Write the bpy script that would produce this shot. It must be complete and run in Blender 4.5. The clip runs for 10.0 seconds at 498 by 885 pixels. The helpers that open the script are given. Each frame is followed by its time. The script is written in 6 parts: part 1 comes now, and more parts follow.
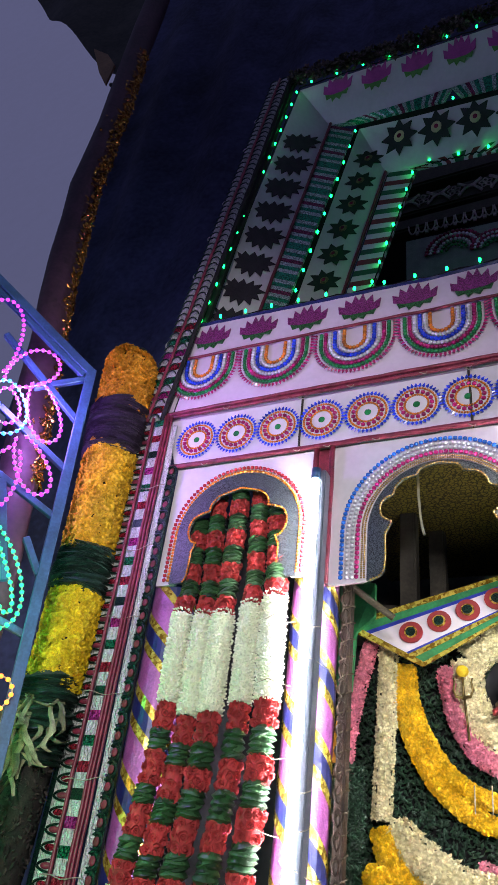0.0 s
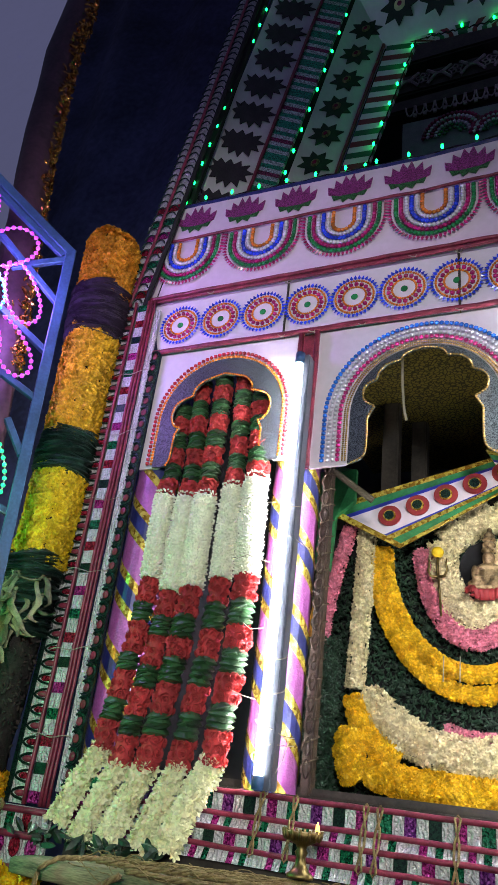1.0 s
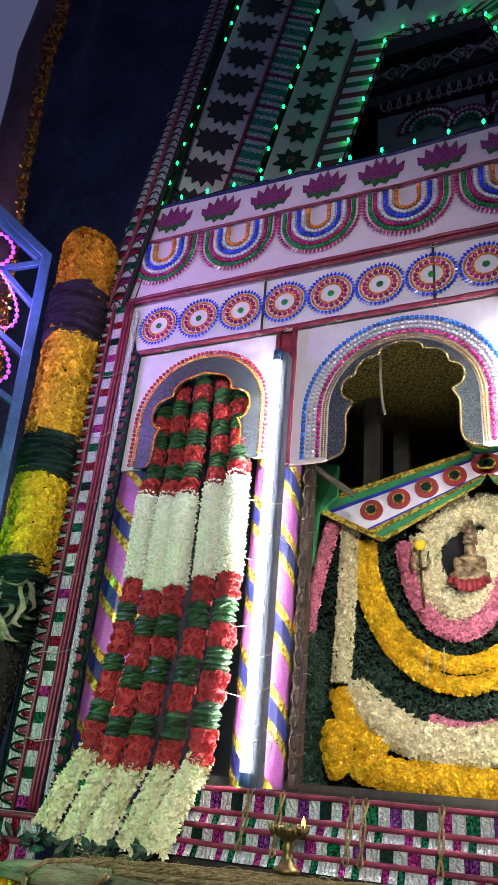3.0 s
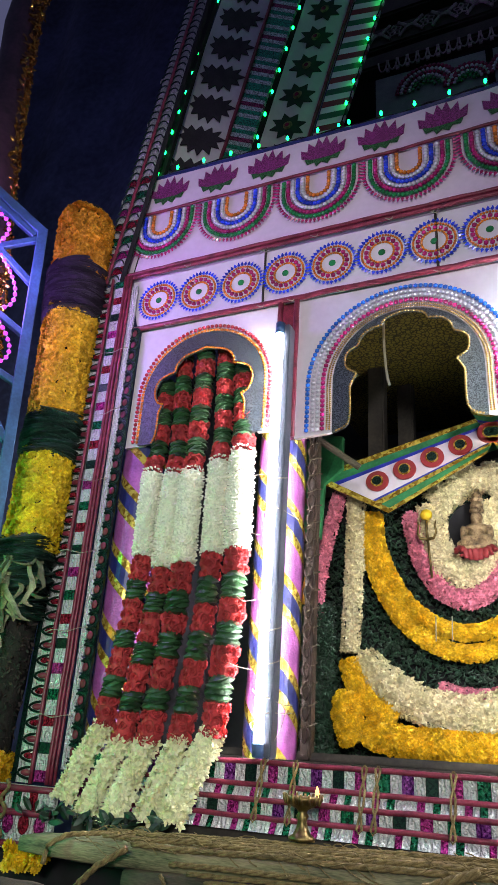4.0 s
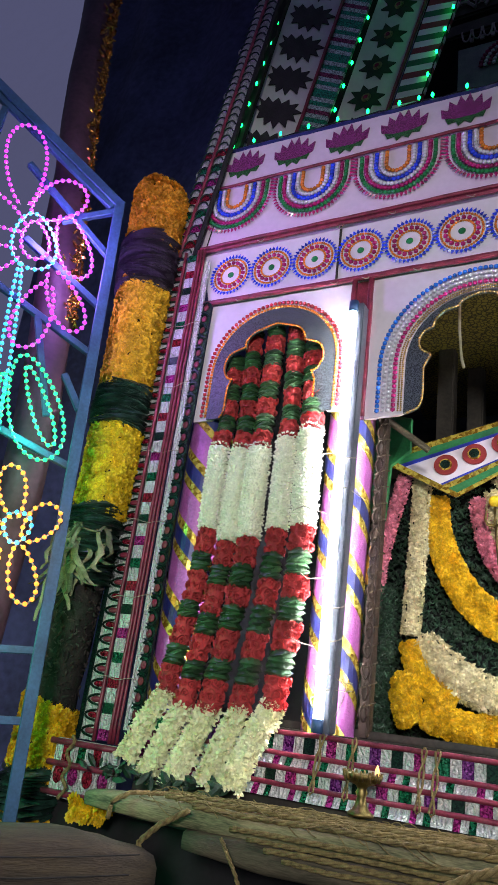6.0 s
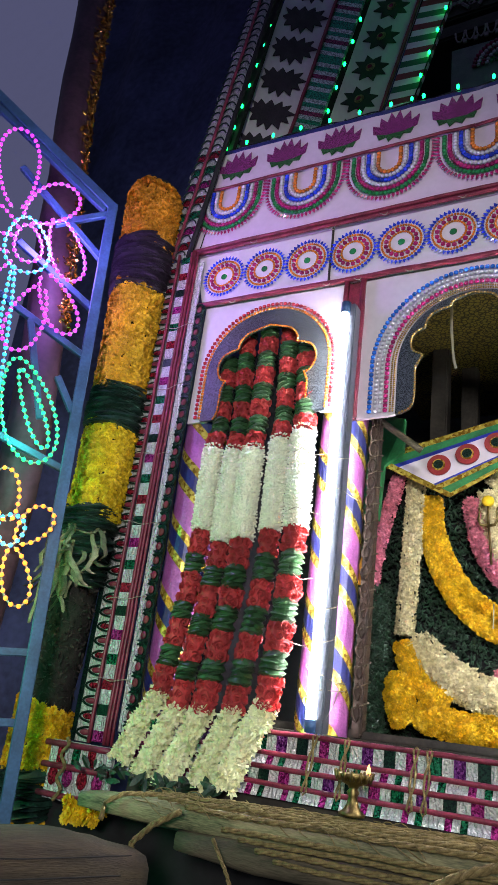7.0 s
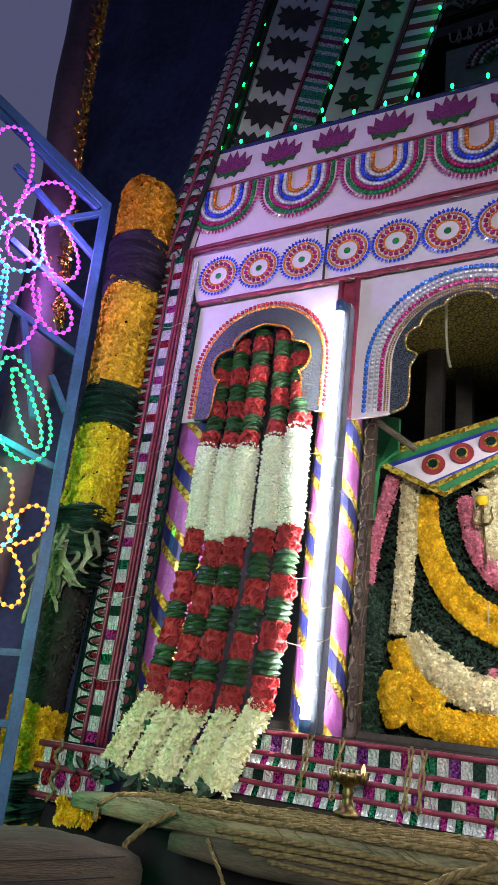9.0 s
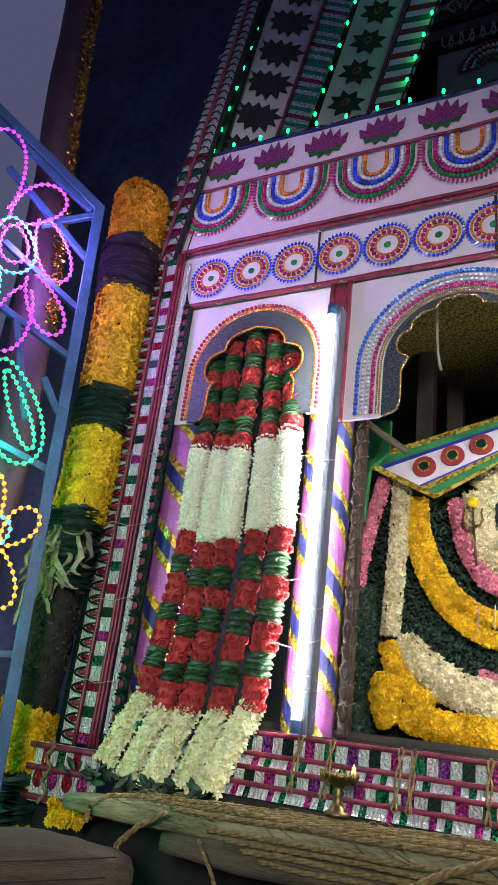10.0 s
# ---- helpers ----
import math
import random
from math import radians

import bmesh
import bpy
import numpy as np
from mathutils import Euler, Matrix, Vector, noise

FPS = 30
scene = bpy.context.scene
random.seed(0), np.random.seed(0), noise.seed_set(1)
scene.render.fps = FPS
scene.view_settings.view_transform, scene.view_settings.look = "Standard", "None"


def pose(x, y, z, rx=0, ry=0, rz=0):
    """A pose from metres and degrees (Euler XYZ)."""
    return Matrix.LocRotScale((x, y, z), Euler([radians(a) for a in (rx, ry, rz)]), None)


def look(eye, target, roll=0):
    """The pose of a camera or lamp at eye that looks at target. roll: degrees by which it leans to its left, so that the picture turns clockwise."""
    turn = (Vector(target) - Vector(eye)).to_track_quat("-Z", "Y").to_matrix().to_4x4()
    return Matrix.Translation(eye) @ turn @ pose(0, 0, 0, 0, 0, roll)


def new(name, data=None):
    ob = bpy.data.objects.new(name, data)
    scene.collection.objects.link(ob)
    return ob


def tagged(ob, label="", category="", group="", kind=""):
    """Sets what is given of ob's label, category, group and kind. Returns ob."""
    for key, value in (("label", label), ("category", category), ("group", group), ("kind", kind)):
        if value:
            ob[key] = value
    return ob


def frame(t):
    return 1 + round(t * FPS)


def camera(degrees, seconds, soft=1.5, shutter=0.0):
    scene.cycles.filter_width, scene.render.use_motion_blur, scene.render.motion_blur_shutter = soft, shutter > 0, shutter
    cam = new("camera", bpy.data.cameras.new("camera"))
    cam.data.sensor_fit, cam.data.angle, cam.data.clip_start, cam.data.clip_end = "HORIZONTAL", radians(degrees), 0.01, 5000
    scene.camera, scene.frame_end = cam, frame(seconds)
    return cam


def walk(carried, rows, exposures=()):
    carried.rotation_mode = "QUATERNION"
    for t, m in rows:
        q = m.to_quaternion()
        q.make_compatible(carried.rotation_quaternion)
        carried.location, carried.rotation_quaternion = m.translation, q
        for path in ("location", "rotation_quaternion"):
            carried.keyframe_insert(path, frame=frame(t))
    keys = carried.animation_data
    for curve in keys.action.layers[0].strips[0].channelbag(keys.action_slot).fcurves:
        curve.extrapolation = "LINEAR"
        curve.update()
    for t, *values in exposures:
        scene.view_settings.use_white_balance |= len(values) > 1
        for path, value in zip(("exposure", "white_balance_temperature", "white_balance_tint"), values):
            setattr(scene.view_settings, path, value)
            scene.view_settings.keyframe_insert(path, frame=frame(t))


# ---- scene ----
cam = camera(38.6, 10.0)
PATH = [
    (0, (0.76, -1.775, 1.497), (-0.031, -0.309, 2.603), 7.8),
    (0.5, (0.762, -1.735, 1.46), (-0.048, -0.171, 2.408), 7.8),
    (1, (0.767, -1.724, 1.451), (-0.028, -0.115, 2.332), 7.4),
    (1.5, (0.776, -1.735, 1.449), (-0.018, -0.123, 2.326), 6.6),
    (2, (0.787, -1.736, 1.451), (0.008, -0.117, 2.329), 5.9),
    (2.5, (0.785, -1.732, 1.453), (0.013, -0.11, 2.333), 5.8),
    (3, (0.794, -1.72, 1.453), (0.026, -0.096, 2.331), 5.4),
    (3.2, (0.791, -1.71, 1.452), (0.055, -0.07, 2.329), 4.5),
    (4.3, (0.782, -1.726, 1.474), (-0.045, -0.078, 2.25), 4.6),
    (4.5, (0.776, -1.727, 1.474), (-0.084, -0.093, 2.242), 5.5),
    (5, (0.754, -1.733, 1.471), (-0.142, -0.105, 2.211), 7.2),
    (5.5, (0.746, -1.744, 1.466), (-0.177, -0.124, 2.19), 8.0),
    (7, (0.773, -1.739, 1.469), (-0.153, -0.122, 2.194), 7.6),
    (7.5, (0.779, -1.732, 1.466), (-0.135, -0.11, 2.195), 7.4),
    (8, (0.773, -1.726, 1.464), (-0.141, -0.104, 2.194), 7.5),
    (8.5, (0.775, -1.728, 1.469), (-0.137, -0.104, 2.196), 7.4),
    (9, (0.771, -1.732, 1.467), (-0.142, -0.109, 2.196), 7.4),
    (9.5, (0.778, -1.735, 1.468), (-0.123, -0.107, 2.2), 7.3),
    (10, (0.778, -1.738, 1.465), (-0.118, -0.108, 2.201), 7.3),
]
walk(cam, [(t, look(eye, target, roll)) for t, eye, target, roll in PATH], [(0.0, 0.36), (0.4, 0.14), (0.8, 0.10), (10.0, 0.10)])

# ---- world and light ----
world = bpy.data.worlds.new("night")
scene.world = world
world.use_nodes = True
world.node_tree.nodes["Background"].inputs[0].default_value = (0.15, 0.16, 0.33, 1)
world.node_tree.nodes["Background"].inputs[1].default_value = 0.36


def point_lamp(name, place, radius, power, color):
    lamp = bpy.data.lights.new(name, "POINT")
    lamp.shadow_soft_size, lamp.energy, lamp.color = radius, power, color
    new(name, lamp).location = place


# unseen spot added behind the camera to brighten the facade, coned to lower storeys
front_fill = bpy.data.lights.new("street_floodlight", "SPOT")
front_fill.energy, front_fill.color, front_fill.shadow_soft_size = 405, (1.0, 0.98, 0.92), 0.30
front_fill.spot_size, front_fill.spot_blend = radians(47), 0.85
new("street_floodlight", front_fill).matrix_world = look((1.7, -4.4, 2.2), (-0.34, 0.0, 2.02))
# point lamps added before the board in place of the LED rope flowers' glow
point_lamp("violet_led_glow", (-0.72, -0.50, 2.75), 0.12, 19.0, (0.52, 0.24, 1.0))
point_lamp("teal_led_glow", (-0.70, -0.46, 2.12), 0.08, 2.2, (0.05, 1.0, 0.55))
point_lamp("teal_led_glow", (-0.68, -0.56, 1.62), 0.08, 1.5, (0.05, 1.0, 0.36))
point_lamp("amber_led_glow", (-0.66, -0.44, 1.83), 0.06, 1.0, (1.0, 0.55, 0.12))
# extra lamp for LEDs assumed beyond the left of view, greening the post
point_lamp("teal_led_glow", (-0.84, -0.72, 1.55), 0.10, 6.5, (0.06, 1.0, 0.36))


# ---- materials ----
def mat(name, color, rough=0.6, metal=0.0, vary=0.25, scale=18.0, bump=0.2, second=None, glow=0.0, grain=None, island=0.0, trans=0.0):
    m = bpy.data.materials.new(name)
    m.use_nodes = True
    nt = m.node_tree
    b = nt.nodes["Principled BSDF"]
    b.inputs["Roughness"].default_value, b.inputs["Metallic"].default_value = rough, metal
    tc = nt.nodes.new("ShaderNodeTexCoord")
    big, fine = nt.nodes.new("ShaderNodeTexNoise"), nt.nodes.new("ShaderNodeTexNoise")
    big.inputs["Scale"].default_value, fine.inputs["Scale"].default_value = scale, scale * 9
    big.inputs["Detail"].default_value = fine.inputs["Detail"].default_value = 4
    for n in (big, fine):
        if grain:
            fit_to = nt.nodes.new("ShaderNodeMapping")
            fit_to.inputs["Scale"].default_value = grain
            nt.links.new(tc.outputs["Object"], fit_to.inputs["Vector"])
            nt.links.new(fit_to.outputs[0], n.inputs["Vector"])
        else:
            nt.links.new(tc.outputs["Object"], n.inputs["Vector"])
    mixed = nt.nodes.new("ShaderNodeMath")
    mixed.operation = "MULTIPLY_ADD"
    mixed.inputs[1].default_value = 0.6
    half = nt.nodes.new("ShaderNodeMath")
    half.operation = "MULTIPLY"
    half.inputs[1].default_value = 0.4
    nt.links.new(fine.outputs["Fac"], half.inputs[0])
    nt.links.new(big.outputs["Fac"], mixed.inputs[0])
    nt.links.new(half.outputs[0], mixed.inputs[2])
    ramp = nt.nodes.new("ShaderNodeValToRGB")
    dark = second or tuple(c * (1 - vary) for c in color)
    light = color if second else tuple(min(1, c * (1 + vary)) for c in color)
    ramp.color_ramp.elements[0].position, ramp.color_ramp.elements[1].position = 0.36, 0.64
    ramp.color_ramp.elements[0].color, ramp.color_ramp.elements[1].color = (*dark, 1), (*light, 1)
    nt.links.new(mixed.outputs[0], ramp.inputs["Fac"])
    out = ramp.outputs["Color"]
    if island:
        geo, info = nt.nodes.new("ShaderNodeNewGeometry"), nt.nodes.new("ShaderNodeObjectInfo")
        add = nt.nodes.new("ShaderNodeMath")
        add.operation = "ADD"
        wrap = nt.nodes.new("ShaderNodeMath")
        wrap.operation = "FRACT"
        nt.links.new(geo.outputs["Random Per Island"], add.inputs[0])
        nt.links.new(info.outputs["Random"], add.inputs[1])
        nt.links.new(add.outputs[0], wrap.inputs[0])
        span = nt.nodes.new("ShaderNodeMapRange")
        span.inputs["To Min"].default_value, span.inputs["To Max"].default_value = 1 - island, 1 + island
        nt.links.new(wrap.outputs[0], span.inputs["Value"])
        hsv = nt.nodes.new("ShaderNodeHueSaturation")
        nt.links.new(span.outputs[0], hsv.inputs["Value"])
        nt.links.new(out, hsv.inputs["Color"])
        out = hsv.outputs["Color"]
    nt.links.new(out, b.inputs["Base Color"])
    if bump:
        bp = nt.nodes.new("ShaderNodeBump")
        bp.inputs["Strength"].default_value, bp.inputs["Distance"].default_value = bump, 0.004
        nt.links.new(mixed.outputs[0], bp.inputs["Height"])
        nt.links.new(bp.outputs[0], b.inputs["Normal"])
    if trans:
        b.inputs["Subsurface Weight"].default_value = trans
        b.inputs["Subsurface Radius"].default_value = (0.01, 0.006, 0.004)
    if glow:
        b.inputs["Emission Color"].default_value = (*color, 1)
        b.inputs["Emission Strength"].default_value = glow
    return m


def glitter(name, color, dark, scale=260.0, metal=0.85, rough=0.32, ribs=0.0):
    """Foil or sequin sheet: facets bumped and toned light to dark as painted glints; ribs: embossed ridges at this
    scale.
    """
    m = bpy.data.materials.new(name)
    m.use_nodes = True
    nt = m.node_tree
    b = nt.nodes["Principled BSDF"]
    b.inputs["Metallic"].default_value, b.inputs["Roughness"].default_value = metal, rough
    tc, vor = nt.nodes.new("ShaderNodeTexCoord"), nt.nodes.new("ShaderNodeTexVoronoi")
    vor.inputs["Scale"].default_value = scale
    nt.links.new(tc.outputs["Object"], vor.inputs["Vector"])
    sep = nt.nodes.new("ShaderNodeSeparateColor")
    nt.links.new(vor.outputs["Color"], sep.inputs[0])
    ramp = nt.nodes.new("ShaderNodeValToRGB")
    ramp.color_ramp.elements[0].color, ramp.color_ramp.elements[1].color = (*dark, 1), (*color, 1)
    ramp.color_ramp.elements[0].position, ramp.color_ramp.elements[1].position = 0.2, 0.8
    nt.links.new(sep.outputs[0], ramp.inputs["Fac"])
    nt.links.new(ramp.outputs["Color"], b.inputs["Base Color"])
    bp = nt.nodes.new("ShaderNodeBump")
    bp.inputs["Strength"].default_value, bp.inputs["Distance"].default_value = 0.9, 0.006
    nt.links.new(sep.outputs[1], bp.inputs["Height"])
    if ribs:
        wave = nt.nodes.new("ShaderNodeTexWave")
        wave.inputs["Scale"].default_value, wave.inputs["Distortion"].default_value = ribs, 9.0
        wave.inputs["Detail"].default_value, wave.inputs["Detail Scale"].default_value = 2.0, 2.5
        nt.links.new(tc.outputs["Object"], wave.inputs["Vector"])
        ridge = nt.nodes.new("ShaderNodeBump")
        ridge.inputs["Strength"].default_value, ridge.inputs["Distance"].default_value = 1.0, 0.006
        nt.links.new(wave.outputs["Fac"], ridge.inputs["Height"])
        nt.links.new(ridge.outputs[0], bp.inputs["Normal"])
    nt.links.new(bp.outputs[0], b.inputs["Normal"])
    return m


WHITE = mat("painted_white_cloth", (0.74, 0.68, 0.76), 0.75, vary=0.07, scale=5, bump=0.15)
PINKWHITE = mat("pinkish_white_cloth", (0.74, 0.62, 0.74), 0.75, vary=0.08, scale=5, bump=0.15)
MAROON = mat("maroon_wrapped_cane", (0.20, 0.025, 0.05), 0.4, vary=0.5, scale=30, bump=0.3)
PURPLE = mat("purple_satin", (0.40, 0.11, 0.38), 0.40, vary=0.30, scale=16, bump=0.9)
NAVY = mat("navy_ribbon", (0.02, 0.025, 0.14), 0.35, vary=0.3)
GOLD = glitter("gold_foil", (1.0, 0.80, 0.14), (0.35, 0.2, 0.02), 120, 0.55, 0.22)
SILVER = glitter("silver_sequin_foil", (0.98, 0.98, 0.98), (0.74, 0.78, 0.78), 300, 0.20, 0.16, 26.0)
GREENFOIL = glitter("green_foil", (0.02, 0.30, 0.14), (0.0, 0.05, 0.02), 240, 0.30, 0.18, 26.0)
PINKFOIL = glitter("magenta_foil", (0.75, 0.06, 0.42), (0.2, 0.01, 0.1), 240, 0.30, 0.18, 26.0)
REDFOIL = glitter("red_foil", (0.6, 0.03, 0.07), (0.15, 0.01, 0.02), 240, 0.30, 0.18, 26.0)
DARKFOIL = glitter("dark_green_foil", (0.01, 0.05, 0.03), (0.0, 0.01, 0.01), 300, 0.5, 0.35)
GREYGLIT = glitter("dark_grey_glitter", (0.12, 0.145, 0.165), (0.008, 0.014, 0.020), 480, 0.3, 0.45)
PURPGLIT = glitter("purple_glitter", (0.48, 0.07, 0.34), (0.16, 0.015, 0.10), 420, 0.3, 0.5)
GREENGLIT = glitter("green_glitter", (0.07, 0.26, 0.08), (0.015, 0.07, 0.02), 420, 0.3, 0.5)
VIOLETFOIL = glitter("violet_foil", (0.36, 0.08, 0.42), (0.10, 0.01, 0.14), 240, 0.30, 0.18, 26.0)
AMBERFOIL = glitter("amber_tinsel_foil", (0.75, 0.38, 0.08), (0.16, 0.05, 0.01), 90, 0.8, 0.2)
BEAD = {
    "blue": mat("blue_bead", (0.03, 0.07, 0.75), 0.2, vary=0.3, bump=0, island=0.35),
    "skyblue": mat("sky_blue_bead", (0.03, 0.18, 0.75), 0.2, vary=0.3, bump=0, island=0.35),
    "pearl": mat("pearl_bead", (0.72, 0.70, 0.78), 0.2, vary=0.1, bump=0, island=0.2),
    "magenta": mat("magenta_bead", (0.45, 0.02, 0.16), 0.2, vary=0.3, bump=0, island=0.35),
    "maroon": mat("maroon_bead", (0.24, 0.02, 0.07), 0.2, vary=0.3, bump=0, island=0.35),
    "red": mat("red_bead", (0.5, 0.03, 0.05), 0.2, vary=0.3, bump=0, island=0.3),
    "green": mat("green_bead", (0.02, 0.22, 0.07), 0.2, vary=0.3, bump=0, island=0.35),
    "gold": mat("gold_bead", (0.50, 0.32, 0.11), 0.25, 0.5, vary=0.3, bump=0, island=0.3),
    "orange": mat("orange_bead", (0.75, 0.22, 0.03), 0.25, vary=0.3, bump=0, island=0.3),
}
ROSE = mat("red_rose_petal", (0.44, 0.045, 0.048), 0.88, vary=0.35, scale=60, bump=0.1, island=0.3, trans=0.1)
LEAF = mat("folded_green_leaf", (0.028, 0.080, 0.030), 0.4, vary=0.5, scale=40, bump=0.15, island=0.6)
DARKLEAF = mat("dark_green_leaf", (0.014, 0.042, 0.022), 0.5, vary=0.5, scale=40, bump=0.15, island=0.5)
JASMINE = mat("white_jasmine", (0.86, 0.88, 0.70), 0.6, vary=0.1, scale=60, bump=0.05, island=0.12, trans=0.15)
TUBEROSE = mat("cream_tuberose", (0.86, 0.86, 0.55), 0.5, vary=0.10, scale=60, bump=0.05, island=0.15, trans=0.15)
CREAM = mat("cream_petals", (0.66, 0.57, 0.34), 0.6, vary=0.15, scale=60, bump=0.05, island=0.2, trans=0.1)
PINKPET = mat("pink_petals", (0.58, 0.17, 0.24), 0.6, vary=0.25, scale=60, bump=0.05, island=0.3, trans=0.1)
YELLOW = mat("yellow_marigold", (0.74, 0.45, 0.006), 0.6, vary=0.2, scale=30, bump=0.05, island=0.25, trans=0.1)
LEMON = mat("lemon_marigold", (0.70, 0.50, 0.010), 0.6, vary=0.2, scale=30, bump=0.05, island=0.2, trans=0.1)
ORANGE = mat("orange_marigold", (0.66, 0.29, 0.015), 0.6, vary=0.25, scale=12, bump=0.05, island=0.22, trans=0.1)
DRYLEAF = mat("dry_leaf", (0.15, 0.155, 0.085), 0.7, vary=0.5, scale=40, island=0.6)
WOOD = mat("weathered_wood", (0.13, 0.105, 0.07), 0.8, scale=9, second=(0.04, 0.035, 0.022), bump=1.0, grain=(0.7, 5, 5))
MOSSY = mat("mossy_plank", (0.35, 0.32, 0.17), 0.85, scale=9, second=(0.06, 0.07, 0.035), bump=1.0, grain=(0.7, 5, 5))
# darker than bare timber: the shade missing on the log is in this colour
SHADEDLOG = mat("shaded_grey_log", (0.062, 0.044, 0.024), 0.9, scale=8, second=(0.016, 0.011, 0.006), bump=1.0, grain=(0.6, 6, 6))
DARKWOOD = mat("dark_wood", (0.035, 0.028, 0.022), 0.7, vary=0.5, scale=10, bump=0.5)
ROPE = mat("jute_rope", (0.21, 0.155, 0.062), 0.95, vary=0.5, scale=90, bump=0.9)
STRING = mat("pale_string", (0.36, 0.33, 0.26), 0.8, vary=0.2, scale=90)
# near-zero colour for black parts and for sheets that paint in unlit depth
BLACKSHADE = mat("black_and_shade", (0.007, 0.007, 0.009), 0.9, vary=0.4, scale=8, bump=0.3)
# navy lifted to carry the haze; stands in for night beside and behind
NIGHTNAVY = mat("painted_night_navy", (0.046, 0.052, 0.130), 0.85, vary=0.5, scale=3, bump=0.4)
NIGHTHAZE = mat("painted_haze_glow", (0.078, 0.080, 0.150), 0.9, vary=0.15, scale=0.6, bump=0, glow=0.9)
GREYWALL = mat("pale_grey_wall", (0.42, 0.40, 0.47), 0.85, vary=0.12, scale=1.5, bump=0.2)
BLUESTEEL = mat("blue_painted_steel", (0.034, 0.085, 0.19), 0.4, 0.2, vary=0.3, scale=14)
GREENCLOTH = mat("green_cloth", (0.02, 0.19, 0.06), 0.7, vary=0.3, scale=14)
YELLOWCLOTH = mat("mustard_patterned_cloth", (0.34, 0.25, 0.04), 0.7, scale=60, second=(0.08, 0.05, 0.01), bump=0.3)
pattern = YELLOWCLOTH.node_tree
cells, coord = pattern.nodes.new("ShaderNodeTexVoronoi"), pattern.nodes.new("ShaderNodeTexCoord")
cells.feature = "DISTANCE_TO_EDGE"
cells.inputs["Scale"].default_value = 66
shade = pattern.nodes.new("ShaderNodeValToRGB")
shade.color_ramp.elements[0].position, shade.color_ramp.elements[1].position = 0.06, 0.14
shade.color_ramp.elements[0].color, shade.color_ramp.elements[1].color = (0.04, 0.03, 0.008, 1), (0.26, 0.20, 0.035, 1)
pattern.links.new(coord.outputs["Object"], cells.inputs["Vector"])
pattern.links.new(cells.outputs["Distance"], shade.inputs["Fac"])
pattern.links.new(shade.outputs["Color"], pattern.nodes["Principled BSDF"].inputs["Base Color"])
REDPAINT = mat("red_paint", (0.24, 0.016, 0.02), 0.5, vary=0.2)
BLUEPAINT = mat("blue_paint", (0.02, 0.03, 0.35), 0.5, vary=0.2)
BRASS = mat("brass", (0.24, 0.18, 0.07), 0.42, 1.0, vary=0.3, scale=40)
STONE = mat("carved_bronze", (0.40, 0.30, 0.16), 0.42, 0.6, scale=70, second=(0.07, 0.04, 0.02), bump=1.0)
ALU = mat("grey_enamel", (0.10, 0.115, 0.15), 0.35, 0.2, vary=0.1)
TUBEGLASS = mat("lit_tube", (1.0, 0.98, 1.0), 0.3, vary=0.0, bump=0, glow=104.0)
FLAME = mat("lamp_flame", (1.0, 0.50, 0.14), 0.5, vary=0, bump=0, glow=2.6)
LED = {
    "violet": mat("violet_led", (0.66, 0.035, 1.0), 0.3, vary=0, bump=0, glow=1.7),
    "cyan": mat("cyan_led", (0.04, 0.42, 1.0), 0.3, vary=0, bump=0, glow=2.1),
    "teal": mat("teal_led", (0.015, 0.75, 0.20), 0.3, vary=0, bump=0, glow=2.1),
    "amber": mat("amber_led", (1.0, 0.24, 0.03), 0.3, vary=0, bump=0, glow=2.1),
    "green": mat("green_led", (0.004, 0.8, 0.10), 0.3, vary=0, bump=0, glow=11.0),
}


# ---- building helpers ----
def mesh_object(name, verts, faces, material, parent=None, label="", smooth=False):
    me = bpy.data.meshes.new(name)
    me.from_pydata([tuple(v) for v in verts], [], [tuple(f) for f in faces])
    me.materials.append(material)
    if smooth:
        me.polygons.foreach_set("use_smooth", [True] * len(me.polygons))
    me.update()
    ob = new(name, me)
    if parent:
        ob.parent = parent
    if label:
        ob["label"] = label
    return ob


def part(name, bm, material, parent=None, label="", smooth=False):
    bmesh.ops.recalc_face_normals(bm, faces=bm.faces[:])
    me = bpy.data.meshes.new(name)
    bm.to_mesh(me)
    bm.free()
    me.materials.append(material)
    if smooth:
        me.polygons.foreach_set("use_smooth", [True] * len(me.polygons))
    ob = new(name, me)
    if parent:
        ob.parent = parent
    if label:
        ob["label"] = label
    return ob


def thing(name, label, category, group="", kind="", at=(0, 0, 0)):
    ob = new(name)
    ob.location = at
    ob.empty_display_size = 0.05
    return tagged(ob, label, category, group, kind)


def slab(points, depth, direction=(0, 1, 0)):
    """A flat polygon of any outline, given thickness along direction."""
    bm = bmesh.new()
    front = [bm.verts.new(p) for p in points]
    d = Vector(direction).normalized() * depth
    back = [bm.verts.new(Vector(p) + d) for p in points]
    bm.faces.new(front)
    bm.faces.new(back[::-1])
    n = len(points)
    for i in range(n):
        bm.faces.new((front[i], front[(i + 1) % n], back[(i + 1) % n], back[i]))
    return bm


def box(x0, x1, y0, y1, z0, z1, bevel=0.0):
    bm = bmesh.new()
    bmesh.ops.create_cube(bm, size=1, matrix=Matrix.Translation(((x0 + x1) / 2, (y0 + y1) / 2, (z0 + z1) / 2)) @ Matrix.Diagonal((x1 - x0, y1 - y0, z1 - z0, 1)))
    if bevel:
        bmesh.ops.bevel(bm, geom=bm.edges[:], offset=bevel, segments=2, affect="EDGES")
    return bm


